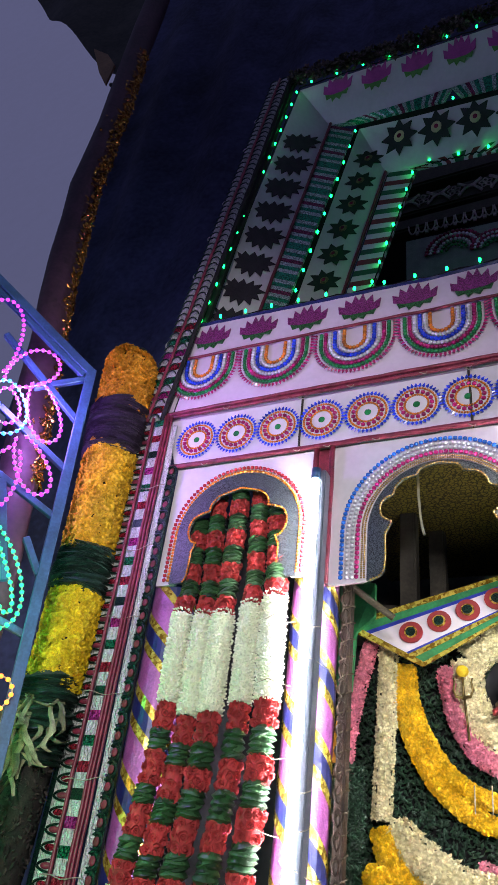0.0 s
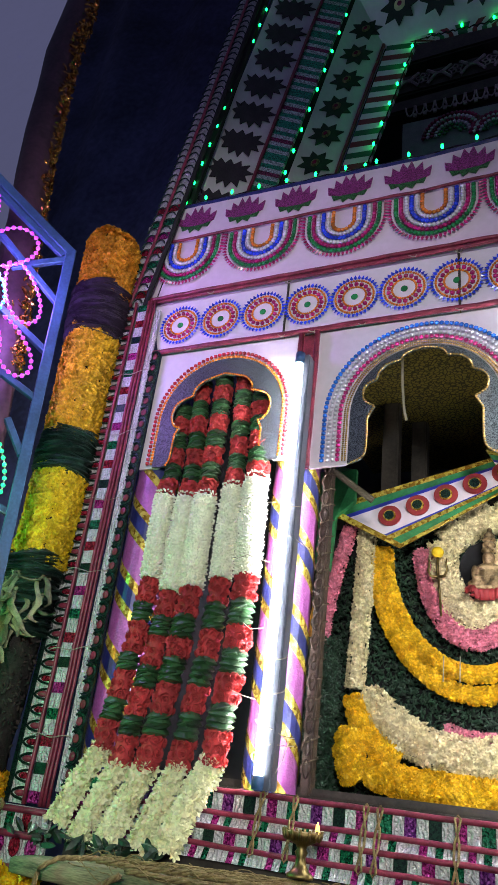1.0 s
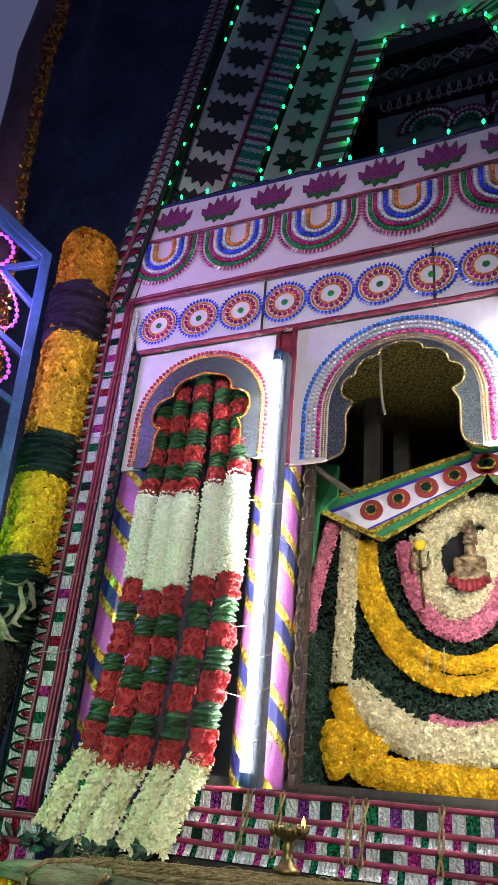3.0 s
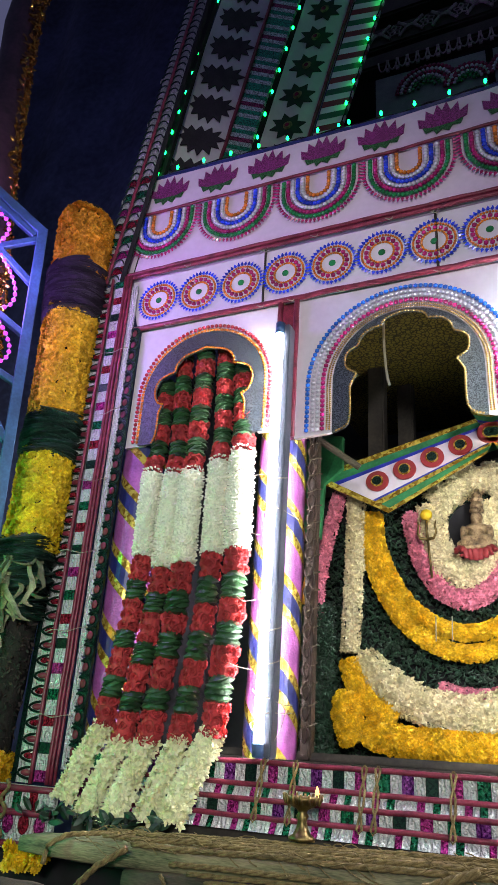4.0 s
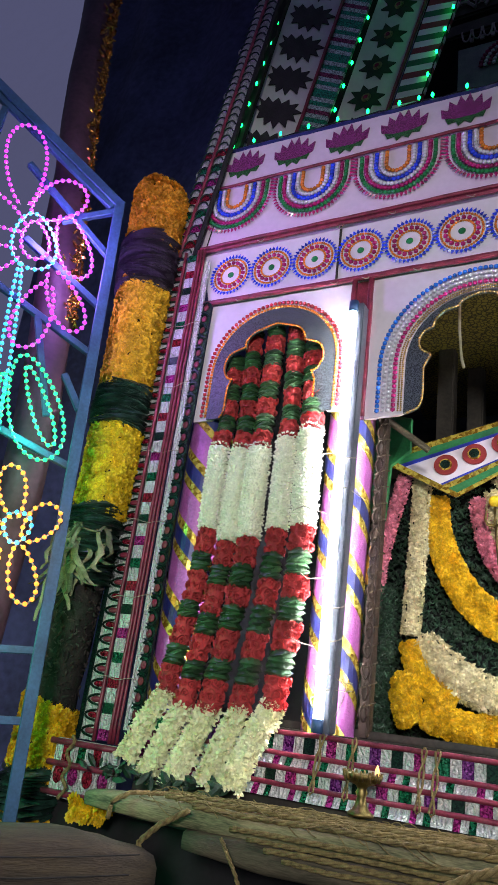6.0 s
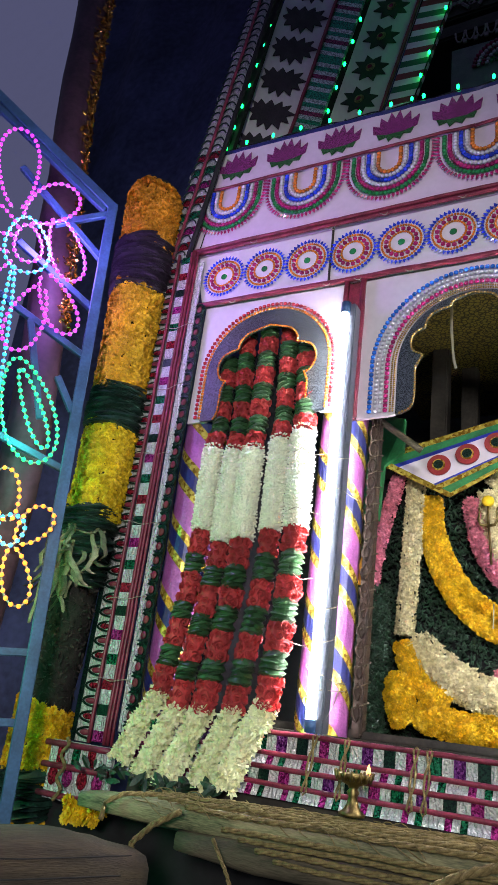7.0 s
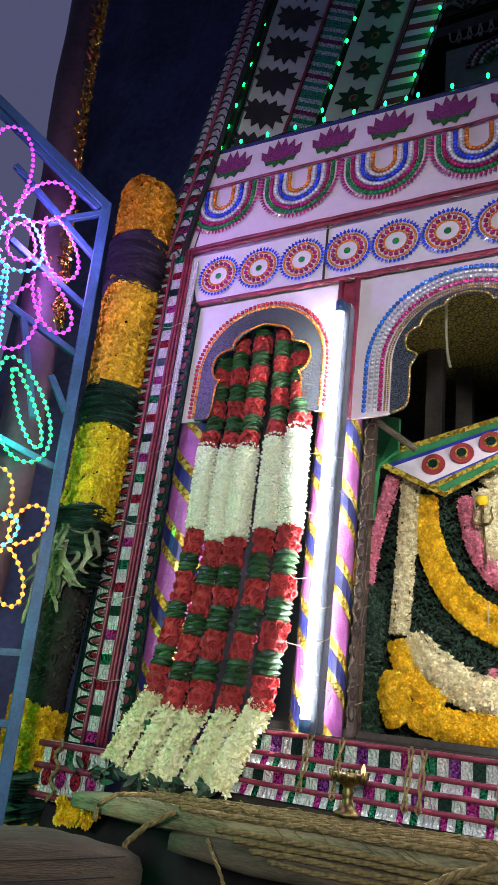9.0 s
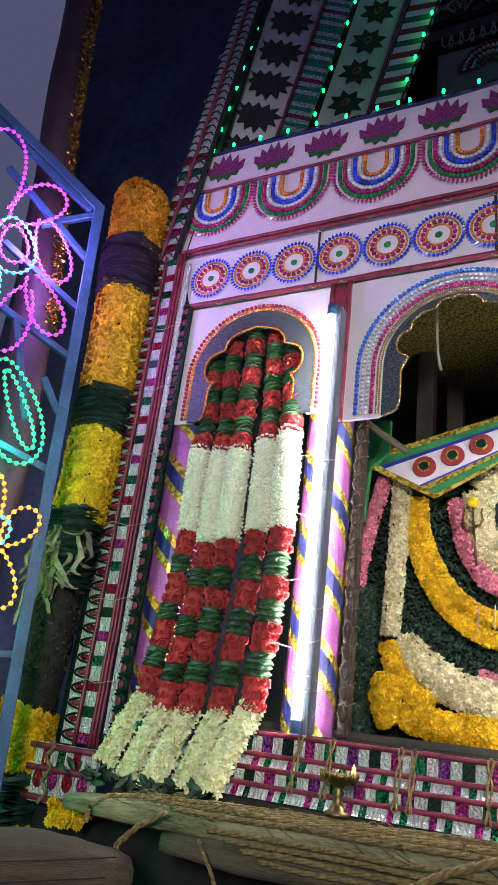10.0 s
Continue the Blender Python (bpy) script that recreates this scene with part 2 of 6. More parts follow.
def sweep(path, radius, sides=8, wobble=0.0, seed=0):
    """A round tube along a path; radius may be a function of the way along."""
    rng = random.Random(seed)
    bm = bmesh.new()
    path = [Vector(p) for p in path]
    rings, n = [], len(path)
    for i, p in enumerate(path):
        t = (path[min(i + 1, n - 1)] - path[max(i - 1, 0)]).normalized()
        side = t.cross(Vector((0, 0, 1)) if abs(t.z) < 0.9 else Vector((0, 1, 0))).normalized()
        up = side.cross(t)
        r = radius(i / max(1, n - 1)) if callable(radius) else radius
        rings.append([bm.verts.new(p + (side * math.cos(a) + up * math.sin(a)) * r * (1 + wobble * rng.uniform(-1, 1)))
                      for a in (2 * math.pi * k / sides for k in range(sides))])
    for a, b in zip(rings, rings[1:]):
        for k in range(sides):
            bm.faces.new((a[k], a[(k + 1) % sides], b[(k + 1) % sides], b[k]))
    bm.faces.new(rings[0][::-1])
    bm.faces.new(rings[-1])
    return bm


def scatter(template, matrices):
    """Many copies of one small shape as one vertex and face list."""
    tv = np.array(template[0], float)
    verts, faces, base = [], [], 0
    for m in matrices:
        a = np.array(m)
        verts.append(tv @ a[:3, :3].T + a[:3, 3])
        faces.extend([tuple(i + base for i in f) for f in template[1]])
        base += len(tv)
    return (np.concatenate(verts) if verts else np.zeros((0, 3))), faces


def ico(sub=1):
    bm = bmesh.new()
    bmesh.ops.create_icosphere(bm, subdivisions=sub, radius=1)
    out = ([tuple(v.co) for v in bm.verts], [tuple(v.index for v in f.verts) for f in bm.faces])
    bm.free()
    return out


def petals(rings, rng):
    """A flower head facing +z: rings of (count, radius, height, length, width, lift)."""
    verts, faces = [], []
    for count, radius, height, length, width, lift in rings:
        for k in range(count):
            a = 2 * math.pi * (k + rng.uniform(-0.25, 0.25)) / count + radius * 40
            c, s = math.cos(a), math.sin(a)
            l = lift + rng.uniform(-0.15, 0.15)
            b = len(verts)
            for r, w, h in ((radius, 0.35 * width, height), (radius + 0.55 * length * math.cos(l), width, height + 0.55 * length * math.sin(l)),
                            (radius + length * math.cos(l * 0.8), 0.25 * width, height + length * math.sin(l * 0.8))):
                verts += [(r * c - w * s, r * s + w * c, h), (r * c + w * s, r * s - w * c, h)]
            faces += [(b, b + 1, b + 3, b + 2), (b + 2, b + 3, b + 5, b + 4)]
    return verts, faces


BALL, BALL2 = ico(1), ico(2)
RNG = random.Random(7)
MARIGOLD = petals([(10, 0.1, -0.3, 0.9, 0.30, 0.1), (9, 0.1, 0.0, 0.75, 0.28, 0.6), (7, 0.05, 0.15, 0.6, 0.24, 1.0), (4, 0.0, 0.25, 0.5, 0.2, 1.35)], RNG)
STARFLOWER = petals([(5, 0.05, 0.1, 0.95, 0.30, 0.55), (3, 0.0, 0.1, 0.7, 0.22, 1.2)], RNG)


def facing(p, normal, size, rng, tilt=0.5):
    """A pose at p that turns +z to the normal, with a random spin and lean."""
    n = (Vector(normal).normalized() + Vector([rng.uniform(-tilt, tilt) for _ in range(3)])).normalized()
    return Matrix.Translation(p) @ n.to_track_quat("Z", "Y").to_matrix().to_4x4() @ Matrix.Rotation(rng.uniform(0, 6.28), 4, "Z") @ Matrix.Diagonal((size, size, size, 1))


def along(path, s):
    """The point and direction at the share s of a polyline."""
    pts = [Vector(p) for p in path]
    cum = [0.0]
    for a, b in zip(pts, pts[1:]):
        cum.append(cum[-1] + (b - a).length)
    d = s * cum[-1]
    for i in range(len(pts) - 1):
        if d <= cum[i + 1] or i == len(pts) - 2:
            f = (d - cum[i]) / max(1e-9, cum[i + 1] - cum[i])
            return pts[i].lerp(pts[i + 1], f), (pts[i + 1] - pts[i]).normalized(), cum[-1]


def flower_rope(path, radius, pitch, template, size, rng, s0=0.0, s1=1.0, tilt=0.5, front_only=True, squash=1.0):
    """Poses of blossoms all over the skin of a rope; the hidden back is left bare."""
    length = along(path, 0)[2] * (s1 - s0)
    rows = max(1, int(length / pitch))
    out = []
    for i in range(rows):
        p, t, _ = along(path, s0 + (s1 - s0) * (i + 0.5) / rows)
        side = t.cross(Vector((0, 1, 0))).normalized()
        outw = side.cross(t).normalized()
        if outw.y > 0:
            outw = -outw
        n = max(5, int(2 * math.pi * radius / pitch))
        for k in range(n):
            a = 2 * math.pi * (k + 0.5 * (i % 2) + rng.uniform(-0.2, 0.2)) / n
            nor = outw * math.cos(a) + side * math.sin(a)
            if front_only and math.cos(a) < -0.35:
                continue
            lift = Vector((outw * math.cos(a) * squash + side * math.sin(a)))
            q = p + lift * radius * rng.uniform(0.88, 1.08) + t * rng.uniform(-0.4, 0.4) * pitch
            out.append(facing(q, nor, size * rng.uniform(0.8, 1.2), rng, tilt))
    return out


def bead_path(points, gap):
    """Evenly spaced points along a polyline."""
    total = along(points, 0)[2]
    n = max(2, round(total / gap))
    return [along(points, (i + 0.5) / n)[0] for i in range(n)]


def beads(name, points, gap, size, material, parent, label="", shape=None):
    ms = [Matrix.Translation(p) @ Matrix.Diagonal((size, size * 0.8, size, 1)) for p in bead_path(points, gap)]
    v, f = scatter(shape or BALL, ms)
    return tagged(mesh_object(name, v, f, material, parent, label, True), kind="stuff")


# ---- the setting ----
CX = 0.435  # the chariot is the same on both sides of this line


def mirror(x):
    return 2 * CX - x


ground = part("ground", box(-30, 30, -30, 30, -0.3, 0.0), mat("dark_street", (0.05, 0.048, 0.045), 0.8, vary=0.4, scale=3, bump=0.5))
tagged(ground, "dark trodden street surface under the chariot", "ground", kind="structure")
# emissive slab: the pale haze left of the pole is put in as glow
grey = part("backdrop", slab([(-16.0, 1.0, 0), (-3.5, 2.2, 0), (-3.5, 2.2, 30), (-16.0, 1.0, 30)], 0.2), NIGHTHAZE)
tagged(grey, "hazy grey backdrop slab with its brightness painted in as glow", "backdrop", kind="structure")
# slab whose navy colour paints in the darkness behind the chariot
night = part("backdrop", slab([(-9, 3.2, 0), (12, 3.2, 0), (12, 3.2, 24), (-9, 3.2, 24)], 0.1), NIGHTNAVY)
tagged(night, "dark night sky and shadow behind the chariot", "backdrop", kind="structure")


def profile(side, centre, rows):
    """A half outline of (half width, height) rows, mirrored into a closed run from one foot to the other."""
    left = [(centre - w, z) for w, z in rows]
    right = [(centre + w, z) for w, z in rows[::-1]]
    return left + right


def smooth_run(rows, steps=4):
    """Rounds a run of (x, z) between its corners with a Catmull-Rom curve."""
    out = []
    for i in range(len(rows) - 1):
        p = [Vector(rows[max(0, min(len(rows) - 1, i + k))]) for k in (-1, 0, 1, 2)]
        for s in range(steps):
            t = s / steps
            out.append(tuple(0.5 * (2 * p[1] + (p[2] - p[0]) * t + (2 * p[0] - 5 * p[1] + 4 * p[2] - p[3]) * t * t + (3 * p[1] - p[0] - 3 * p[2] + p[3]) * t ** 3)))
    return out + [rows[-1]]


SMALL_ARCH = smooth_run([(0.165, 2.334), (0.152, 2.36), (0.150, 2.44)]) + smooth_run([(0.138, 2.468), (0.158, 2.478), (0.172, 2.515), (0.160, 2.556), (0.128, 2.574)]) + smooth_run([(0.104, 2.580), (0.100, 2.606), (0.076, 2.632), (0.040, 2.644), (0.0, 2.655)])
BIG_ARCH = smooth_run([(0.200, 2.302), (0.160, 2.330), (0.158, 2.44)]) + smooth_run([(0.138, 2.477), (0.168, 2.498), (0.172, 2.535), (0.158, 2.556)]) + smooth_run([(0.134, 2.566), (0.128, 2.59), (0.108, 2.612), (0.09, 2.618)]) + smooth_run([(0.066, 2.622), (0.05, 2.645), (0.0, 2.658)])


def round_arch(half, foot, top, n=28):
    """The left half of a round-headed arch, foot to crown."""
    spring = top - half
    return [(half, foot + (spring - foot) * k / 6) for k in range(6)] + [(half * math.cos(a), spring + half * math.sin(a)) for a in (math.pi / 2 * k / n for k in range(n + 1))]


def strip_between(outer, inner, centre, y, depth):
    """A band of even depth between two half outlines, both sides of the centre."""
    a = profile(0, centre, outer)
    b = profile(0, centre, inner)
    n = 160
    pa = [along([(x, 0, z) for x, z in a], i / n)[0] for i in range(n + 1)]
    pb = [along([(x, 0, z) for x, z in b], i / n)[0] for i in range(n + 1)]
    bm = bmesh.new()
    quad = [[bm.verts.new((p.x, yy, p.z)) for p in run] for run, yy in ((pa, y), (pb, y), (pa, y + depth), (pb, y + depth))]
    for i in range(n):
        for r, s in ((0, 1), (1, 3), (3, 2), (2, 0)):
            bm.faces.new((quad[r][i], quad[r][i + 1], quad[s][i + 1], quad[s][i]))
    for i in (0, n):
        bm.faces.new([quad[k][i] for k in (0, 1, 3, 2)])
    return bm


def cane(name, a, b, r, material, parent, label="", seed=0):
    """A slightly uneven wrapped cane from a to b."""
    n = max(3, int((Vector(b) - Vector(a)).length / 0.05))
    rng = random.Random(seed)
    pts = [Vector(a).lerp(Vector(b), i / n) + Vector((rng.uniform(-1, 1), rng.uniform(-1, 1), rng.uniform(-1, 1))) * 0.0012 for i in range(n + 1)]
    return part(name, sweep(pts, r, 7), material, parent, label, True)


facade = thing("chariot_facade", "white painted facade of a festival chariot with beaded arches", "facade")

# white cloth panels
Z_TOP = lambda x: 3.424 + 0.038 * abs(x - CX)
Z_LOT = lambda x: 3.267 + 0.014 * abs(x - CX)
L, R = -0.585, mirror(-0.585)
part("lotus_panel", slab([(L, 0, Z_LOT(L)), (CX, 0, Z_LOT(CX)), (R, 0, Z_LOT(R)), (R, 0, Z_TOP(R)), (CX, 0, Z_TOP(CX)), (L, 0, Z_TOP(L))], 0.015), PINKWHITE, facade)
part("swag_panel", slab([(-0.555, 0.003, 2.992), (mirror(-0.555), 0.003, 2.992), (R, 0.003, Z_LOT(R)), (CX, 0.003, Z_LOT(CX)), (L, 0.003, Z_LOT(L))], 0.012), PINKWHITE, facade)
for k, (x0, x1) in enumerate([(None, -0.014), (-0.010, 0.535), (0.539, 0.880), (0.884, None)]):
    lo, hi = (-0.478, -0.540) if x0 is None else (x0, x0), (mirror(-0.478), mirror(-0.540)) if x1 is None else (x1, x1)
    part("rosette_panel", slab([(lo[0], 0.001, 2.772), (hi[0], 0.001, 2.772), (hi[1], 0.001, 2.985), (lo[1], 0.001, 2.985)], 0.012), WHITE, facade)


def arch_panel(centre, x0, x1, foot, outline):
    run = profile(0, centre, outline)
    pts = [(x0, 0.004, foot), *[(x, 0.004, z) for x, z in run], (x1, 0.004, foot), (x1, 0.004, 2.765), (x0, 0.004, 2.765)]
    return part("arch_panel", slab(pts, 0.012), WHITE, facade)


arch_panel(-0.200, -0.462, 0.052, 2.332, [(w + 0.030 * min(1, w / 0.05), z + (0.028 if z > 2.40 else 0.0)) for w, z in SMALL_ARCH])
arch_panel(mirror(-0.200), mirror(0.052), mirror(-0.462), 2.332, [(w + 0.030 * min(1, w / 0.05), z + (0.028 if z > 2.40 else 0.0)) for w, z in SMALL_ARCH])
arch_panel(CX, 0.112, mirror(0.112), 2.298, [(w + 0.022 * min(1, w / 0.05), z + (0.006 if z > 2.40 else 0.0)) for w, z in BIG_ARCH])


def beaded_arch(centre, outline, foot, rows, lining, edge):
    part("glitter_lining", strip_between(lining, outline, centre, -0.004, 0.01), GREYGLIT, facade, "dark grey glittering scalloped lining")
    rim = [(centre - w, -0.006, z) for w, z in outline] + [(centre + w, -0.006, z) for w, z in outline[::-1]]
    beads("bead_edging", rim, 0.0085, 0.0042, BEAD[edge], facade)
    for half, top, gap, size, colour in rows:
        run = round_arch(half, foot + 0.006, top)
        pts = [(centre - w, -0.005, z) for w, z in run] + [(centre + w, -0.005, z) for w, z in run[::-1]]
        beads("bead_trim", pts, gap, size, BEAD[colour], facade)


SMALL_ROWS = [(0.230, 2.730, 0.0150, 0.0072, "red"), (0.216, 2.716, 0.0105, 0.0055, "orange")]
BIG_ROWS = [(0.284, 2.738, 0.0145, 0.0075, "skyblue"), (0.268, 2.722, 0.0135, 0.0065, "pearl"), (0.253, 2.707, 0.0135, 0.0065, "pearl"), (0.238, 2.692, 0.0145, 0.0075, "magenta"), (0.224, 2.678, 0.0065, 0.0034, "gold"), (0.216, 2.670, 0.0065, 0.0034, "gold")]
for c in (-0.200, mirror(-0.200)):
    beaded_arch(c, SMALL_ARCH, 2.334, SMALL_ROWS, round_arch(0.212, 2.334, 2.712), "orange")
beaded_arch(CX, BIG_ARCH, 2.302, BIG_ROWS, round_arch(0.209, 2.302, 2.664), "gold")

# beaded half-round swags
PETAL = ([(0, -0.25, 1.3), (0.55, -0.2, 0), (0, -0.6, -0.1), (-0.55, -0.2, 0), (0, 0.3, -0.3)], [(0, 2, 1), (0, 3, 2), (1, 2, 4), (2, 3, 4), (0, 1, 4), (0, 4, 3)])
for c in [CX + 0.028 + 0.3 * k for k in range(-3, 4)]:
    top = Z_LOT(c) - 0.008
    for half, colour, size, gap in ((0.140, "magenta", 0.0112, 0.0138), (0.123, "green", 0.0084, 0.0138), (0.106, "magenta_ball", 0.0084, 0.0138), (0.089, "pearl", 0.0084, 0.0135), (0.0715, "blue", 0.0088, 0.0140),
                                    (0.054, "pearl", 0.0082, 0.0130), (0.037, "orange", 0.0078, 0.0130)):
        run = [(c - half, -0.006, top), (c - half, -0.006, top - 0.03)] + [(c - half * math.cos(a), -0.006, top - 0.055 - half * math.sin(a)) for a in (math.pi * k / 24 for k in range(25))] + [(c + half, -0.006, top - 0.03), (c + half, -0.006, top)]
        if colour == "magenta":
            ms = []
            pts = bead_path(run, gap)
            for i, p in enumerate(pts):
                d = Vector((p.x - c, 0, p.z - (top - 0.055))) if p.z < top - 0.055 else Vector((p.x - c, 0, 0))
                d.normalize()
                q = Matrix((Vector((d.z, 0, -d.x)), Vector((0, 1, 0)), d)).transposed().to_4x4()
                ms.append(Matrix.Translation(p) @ q @ Matrix.Diagonal((size, size, size, 1)))
            v, f = scatter(PETAL, ms)
            tagged(mesh_object("petal_trim", v, f, BEAD["magenta"], facade), kind="stuff")
        else:
            beads("swag_trim", run, gap, size, BEAD[colour.replace("_ball", "")], facade)

# rosettes
for k in range(-3, 10):
    c = -0.406 + 0.156 * (k - 0)
    if not (-0.45 < c < mirror(-0.45)):
        continue
    zc = 2.880
    rose = part("rosette", slab([(c + 0.069 * math.cos(a), -0.003, zc + 0.069 * math.sin(a)) for a in (math.pi * j / 16 for j in range(32))], 0.005), WHITE, facade, "round bead rosette with blue petal rim")
    ms = []
    for j in range(36):
        a = 2 * math.pi * j / 36
        d = Vector((math.cos(a), 0, math.sin(a)))
        q = Matrix((Vector((d.z, 0, -d.x)), Vector((0, 1, 0)), d)).transposed().to_4x4()
        ms.append(Matrix.Translation((c + 0.0705 * d.x, -0.006, zc + 0.0705 * d.z)) @ q @ Matrix.Diagonal((0.0112, 0.007, 0.0095, 1)))
    v, f = scatter(PETAL, ms)
    tagged(mesh_object("petal_rim", v, f, BEAD["blue"], rose), kind="stuff")
    for rad, n, size, colour in ((0.0615, 46, 0.0042, "orange"), (0.0480, 17, 0.0078, "magenta"), (0.0370, 30, 0.0042, "orange")):
        ms = [Matrix.Translation((c + rad * math.cos(2 * math.pi * j / n), -0.006, zc + rad * math.sin(2 * math.pi * j / n))) @ Matrix.Diagonal((size, size, size, 1)) for j in range(n)]
        v, f = scatter(BALL, ms)
        tagged(mesh_object("bead_ring", v, f, BEAD[colour], rose, smooth=True), kind="stuff")
    v, f = scatter(BALL2, [Matrix.Translation((c, -0.005, zc)) @ Matrix.Diagonal((0.0115, 0.005, 0.0115, 1))])
    mesh_object("green_stud", v, f, BEAD["green"], rose, smooth=True)


# lotus cut-outs
def lotus(name, x, y, z, s, upper, lower, parent, tilt=0.0, tall=1.0):
    top = [(-0.5, 0.05), (-0.52, 0.28), (-0.36, 0.2), (-0.34, 0.46), (-0.18, 0.30), (-0.10, 0.56), (0.0, 0.36), (0.10, 0.58), (0.18, 0.30), (0.34, 0.48), (0.36, 0.2), (0.54, 0.32), (0.5, 0.05), (0.25, -0.06), (-0.25, -0.06)]
    low = [(-0.42, -0.02), (-0.2, -0.08), (0.2, -0.08), (0.42, -0.02), (0.36, -0.16), (0.2, -0.12), (0.12, -0.26), (-0.02, -0.16), (-0.14, -0.27), (-0.2, -0.13), (-0.36, -0.17)]
    for nm, pts, m in (("lotus_petals", top, upper), ("lotus_leaves", low, lower)):
        part(nm, slab([(x + s * a, y - (0.002 if m is lower else 0), z + s * b * tall + s * a * tilt) for a, b in pts], 0.005), m, parent)


for k in range(11):
    x = -0.425 - 0.0 + 0.2 * k
    if x < R - 0.12:
        lotus("lotus", x, -0.006, (Z_TOP(x) + Z_LOT(x)) / 2 - 0.014, 0.150, PURPGLIT, GREENGLIT, facade, 0.03 * (1 if x > CX else -1))

# cane battens along and across the facade
for a, b, r in (((L - 0.03, -0.010, Z_LOT(L)), (CX, -0.010, Z_LOT(CX)), 0.0055), ((CX, -0.010, Z_LOT(CX)), (R + 0.03, -0.010, Z_LOT(R)), 0.0055),
                ((-0.60, -0.013, 3.012), (mirror(-0.60), -0.013, 3.012), 0.007), ((-0.60, -0.011, 2.997), (mirror(-0.60), -0.011, 2.997), 0.007),
                ((-0.52, -0.012, 2.770), (mirror(-0.52), -0.012, 2.770), 0.009)):
    cane("batten", a, b, r, MAROON, facade, seed=int(r * 1e4) + int(a[2] * 100))
for x in (0.055, 0.108, mirror(0.055), mirror(0.108)):
    cane("batten", (x, -0.010, 2.30), (x, -0.010, 2.765), 0.009, MAROON, facade)
part("pier_panel", slab([(0.056, 0.006, 2.30), (0.108, 0.006, 2.30), (0.108, 0.006, 2.765), (0.056, 0.006, 2.765)], 0.01), MAROON, facade)
part("pier_panel", slab([(mirror(0.108), 0.006, 2.30), (mirror(0.056), 0.006, 2.30), (mirror(0.056), 0.006, 2.765), (mirror(0.108), 0.006, 2.765)], 0.01), MAROON, facade)
for x, z in ((-0.012, 2.772), (-0.012, 2.985), (0.537, 2.772), (0.537, 2.985), (0.16, 3.0), (-0.3, 3.0), (0.4, 3.0), (0.25, 2.77), (-0.35, 2.77), (0.09, 2.772)):
    part("string_tie", sweep([(x + 0.012 * math.cos(a), -0.016 + 0.012 * math.sin(a) * 0.6, z - 0.004 + 0.004 * math.sin(2 * a) + 0.012 * math.sin(a)) for a in (0.7 * k for k in range(14))], 0.0016, 5), STRING, facade)
for x in (-0.012, 0.537, 0.882):
    cane("batten", (x, -0.004, 2.772), (x, -0.004, 2.99), 0.004, DARKWOOD, facade)


# ---- upper storey: nested slanted frames ----
LOTUSPINK = mat("pink_purple_paint", (0.50, 0.07, 0.36), 0.6, vary=0.2)
LOTUSGREEN = mat("leaf_green_paint", (0.12, 0.32, 0.08), 0.6, vary=0.2)
# grey puts the dark room's shade into the pale inner panels
DIMBOARD = mat("shade_greyed_board", (0.22, 0.25, 0.25), 0.8, vary=0.2)
UX = 0.55  # middle line of the upper storey


def umirror(x):
    return 2 * UX - x


upper = thing("upper_storey_frame", "nested tapering frames with cut-out leaves and stars above the cornice", "frame")


def framed(name, out_low, out_top, in_low, in_top, y_out, y_in, material, out_mid, in_mid):
    """One band of the frame: two slanted sides and a head with mitred corners. out_mid, in_mid: heights on the middle line."""
    made = []
    (ax, az), (bx, bz), (cx, cz), (dx, dz) = out_low, out_top, in_low, in_top
    for flip in (False, True):
        m = umirror if flip else (lambda q: q)
        tb, td = (2 * out_mid - bz, 2 * in_mid - dz) if flip else (bz, dz)
        made.append(part(name, slab([(m(ax), y_out, az), (m(bx), y_out, tb), (m(dx), y_in, td), (m(cx), y_in, cz)], 0.012), material, upper))
        made.append(part(name, slab([(m(bx), y_out, tb), (UX, y_out, out_mid), (UX, y_in, in_mid), (m(dx), y_in, td)], 0.012), material, upper))
    return made


def lerp_x(a, b, z):
    return a[0] + (b[0] - a[0]) * (z - a[1]) / (b[1] - a[1])


def ext(a, b, z=3.30):
    return (lerp_x(a, b, z), z)


LEAFO, LEAFI = ((-0.47, 3.655), (-0.196, 5.06)), ((-0.243, 3.607), (-0.028, 4.703))
STRO, STRI = ((-0.236, 3.615), (-0.018, 4.690)), ((-0.133, 3.582), (0.108, 4.640))
STARO, STARI = ((-0.111, 3.635), (0.112, 4.650)), ((0.06, 3.581), (0.232, 4.306))
PINO, PINI = ((0.074, 3.575), (0.247, 4.295)), ((0.175, 3.544), (0.369, 4.262))
framed("leaf_board", ext(*LEAFO), LEAFO[1], ext(*LEAFI), LEAFI[1], 0.03, 0.07, WHITE, 5.02, 4.69)
# gap between the frames filled with black, its shade painted in
framed("dark_reveal", ext(*STRI), STRI[1], ext(*STARO), STARO[1], 0.075, 0.115, BLACKSHADE, 4.585, 4.600)
framed("star_board", ext(*STARO), STARO[1], ext(*STARI), STARI[1], 0.10, 0.145, WHITE, 4.60, 4.300)


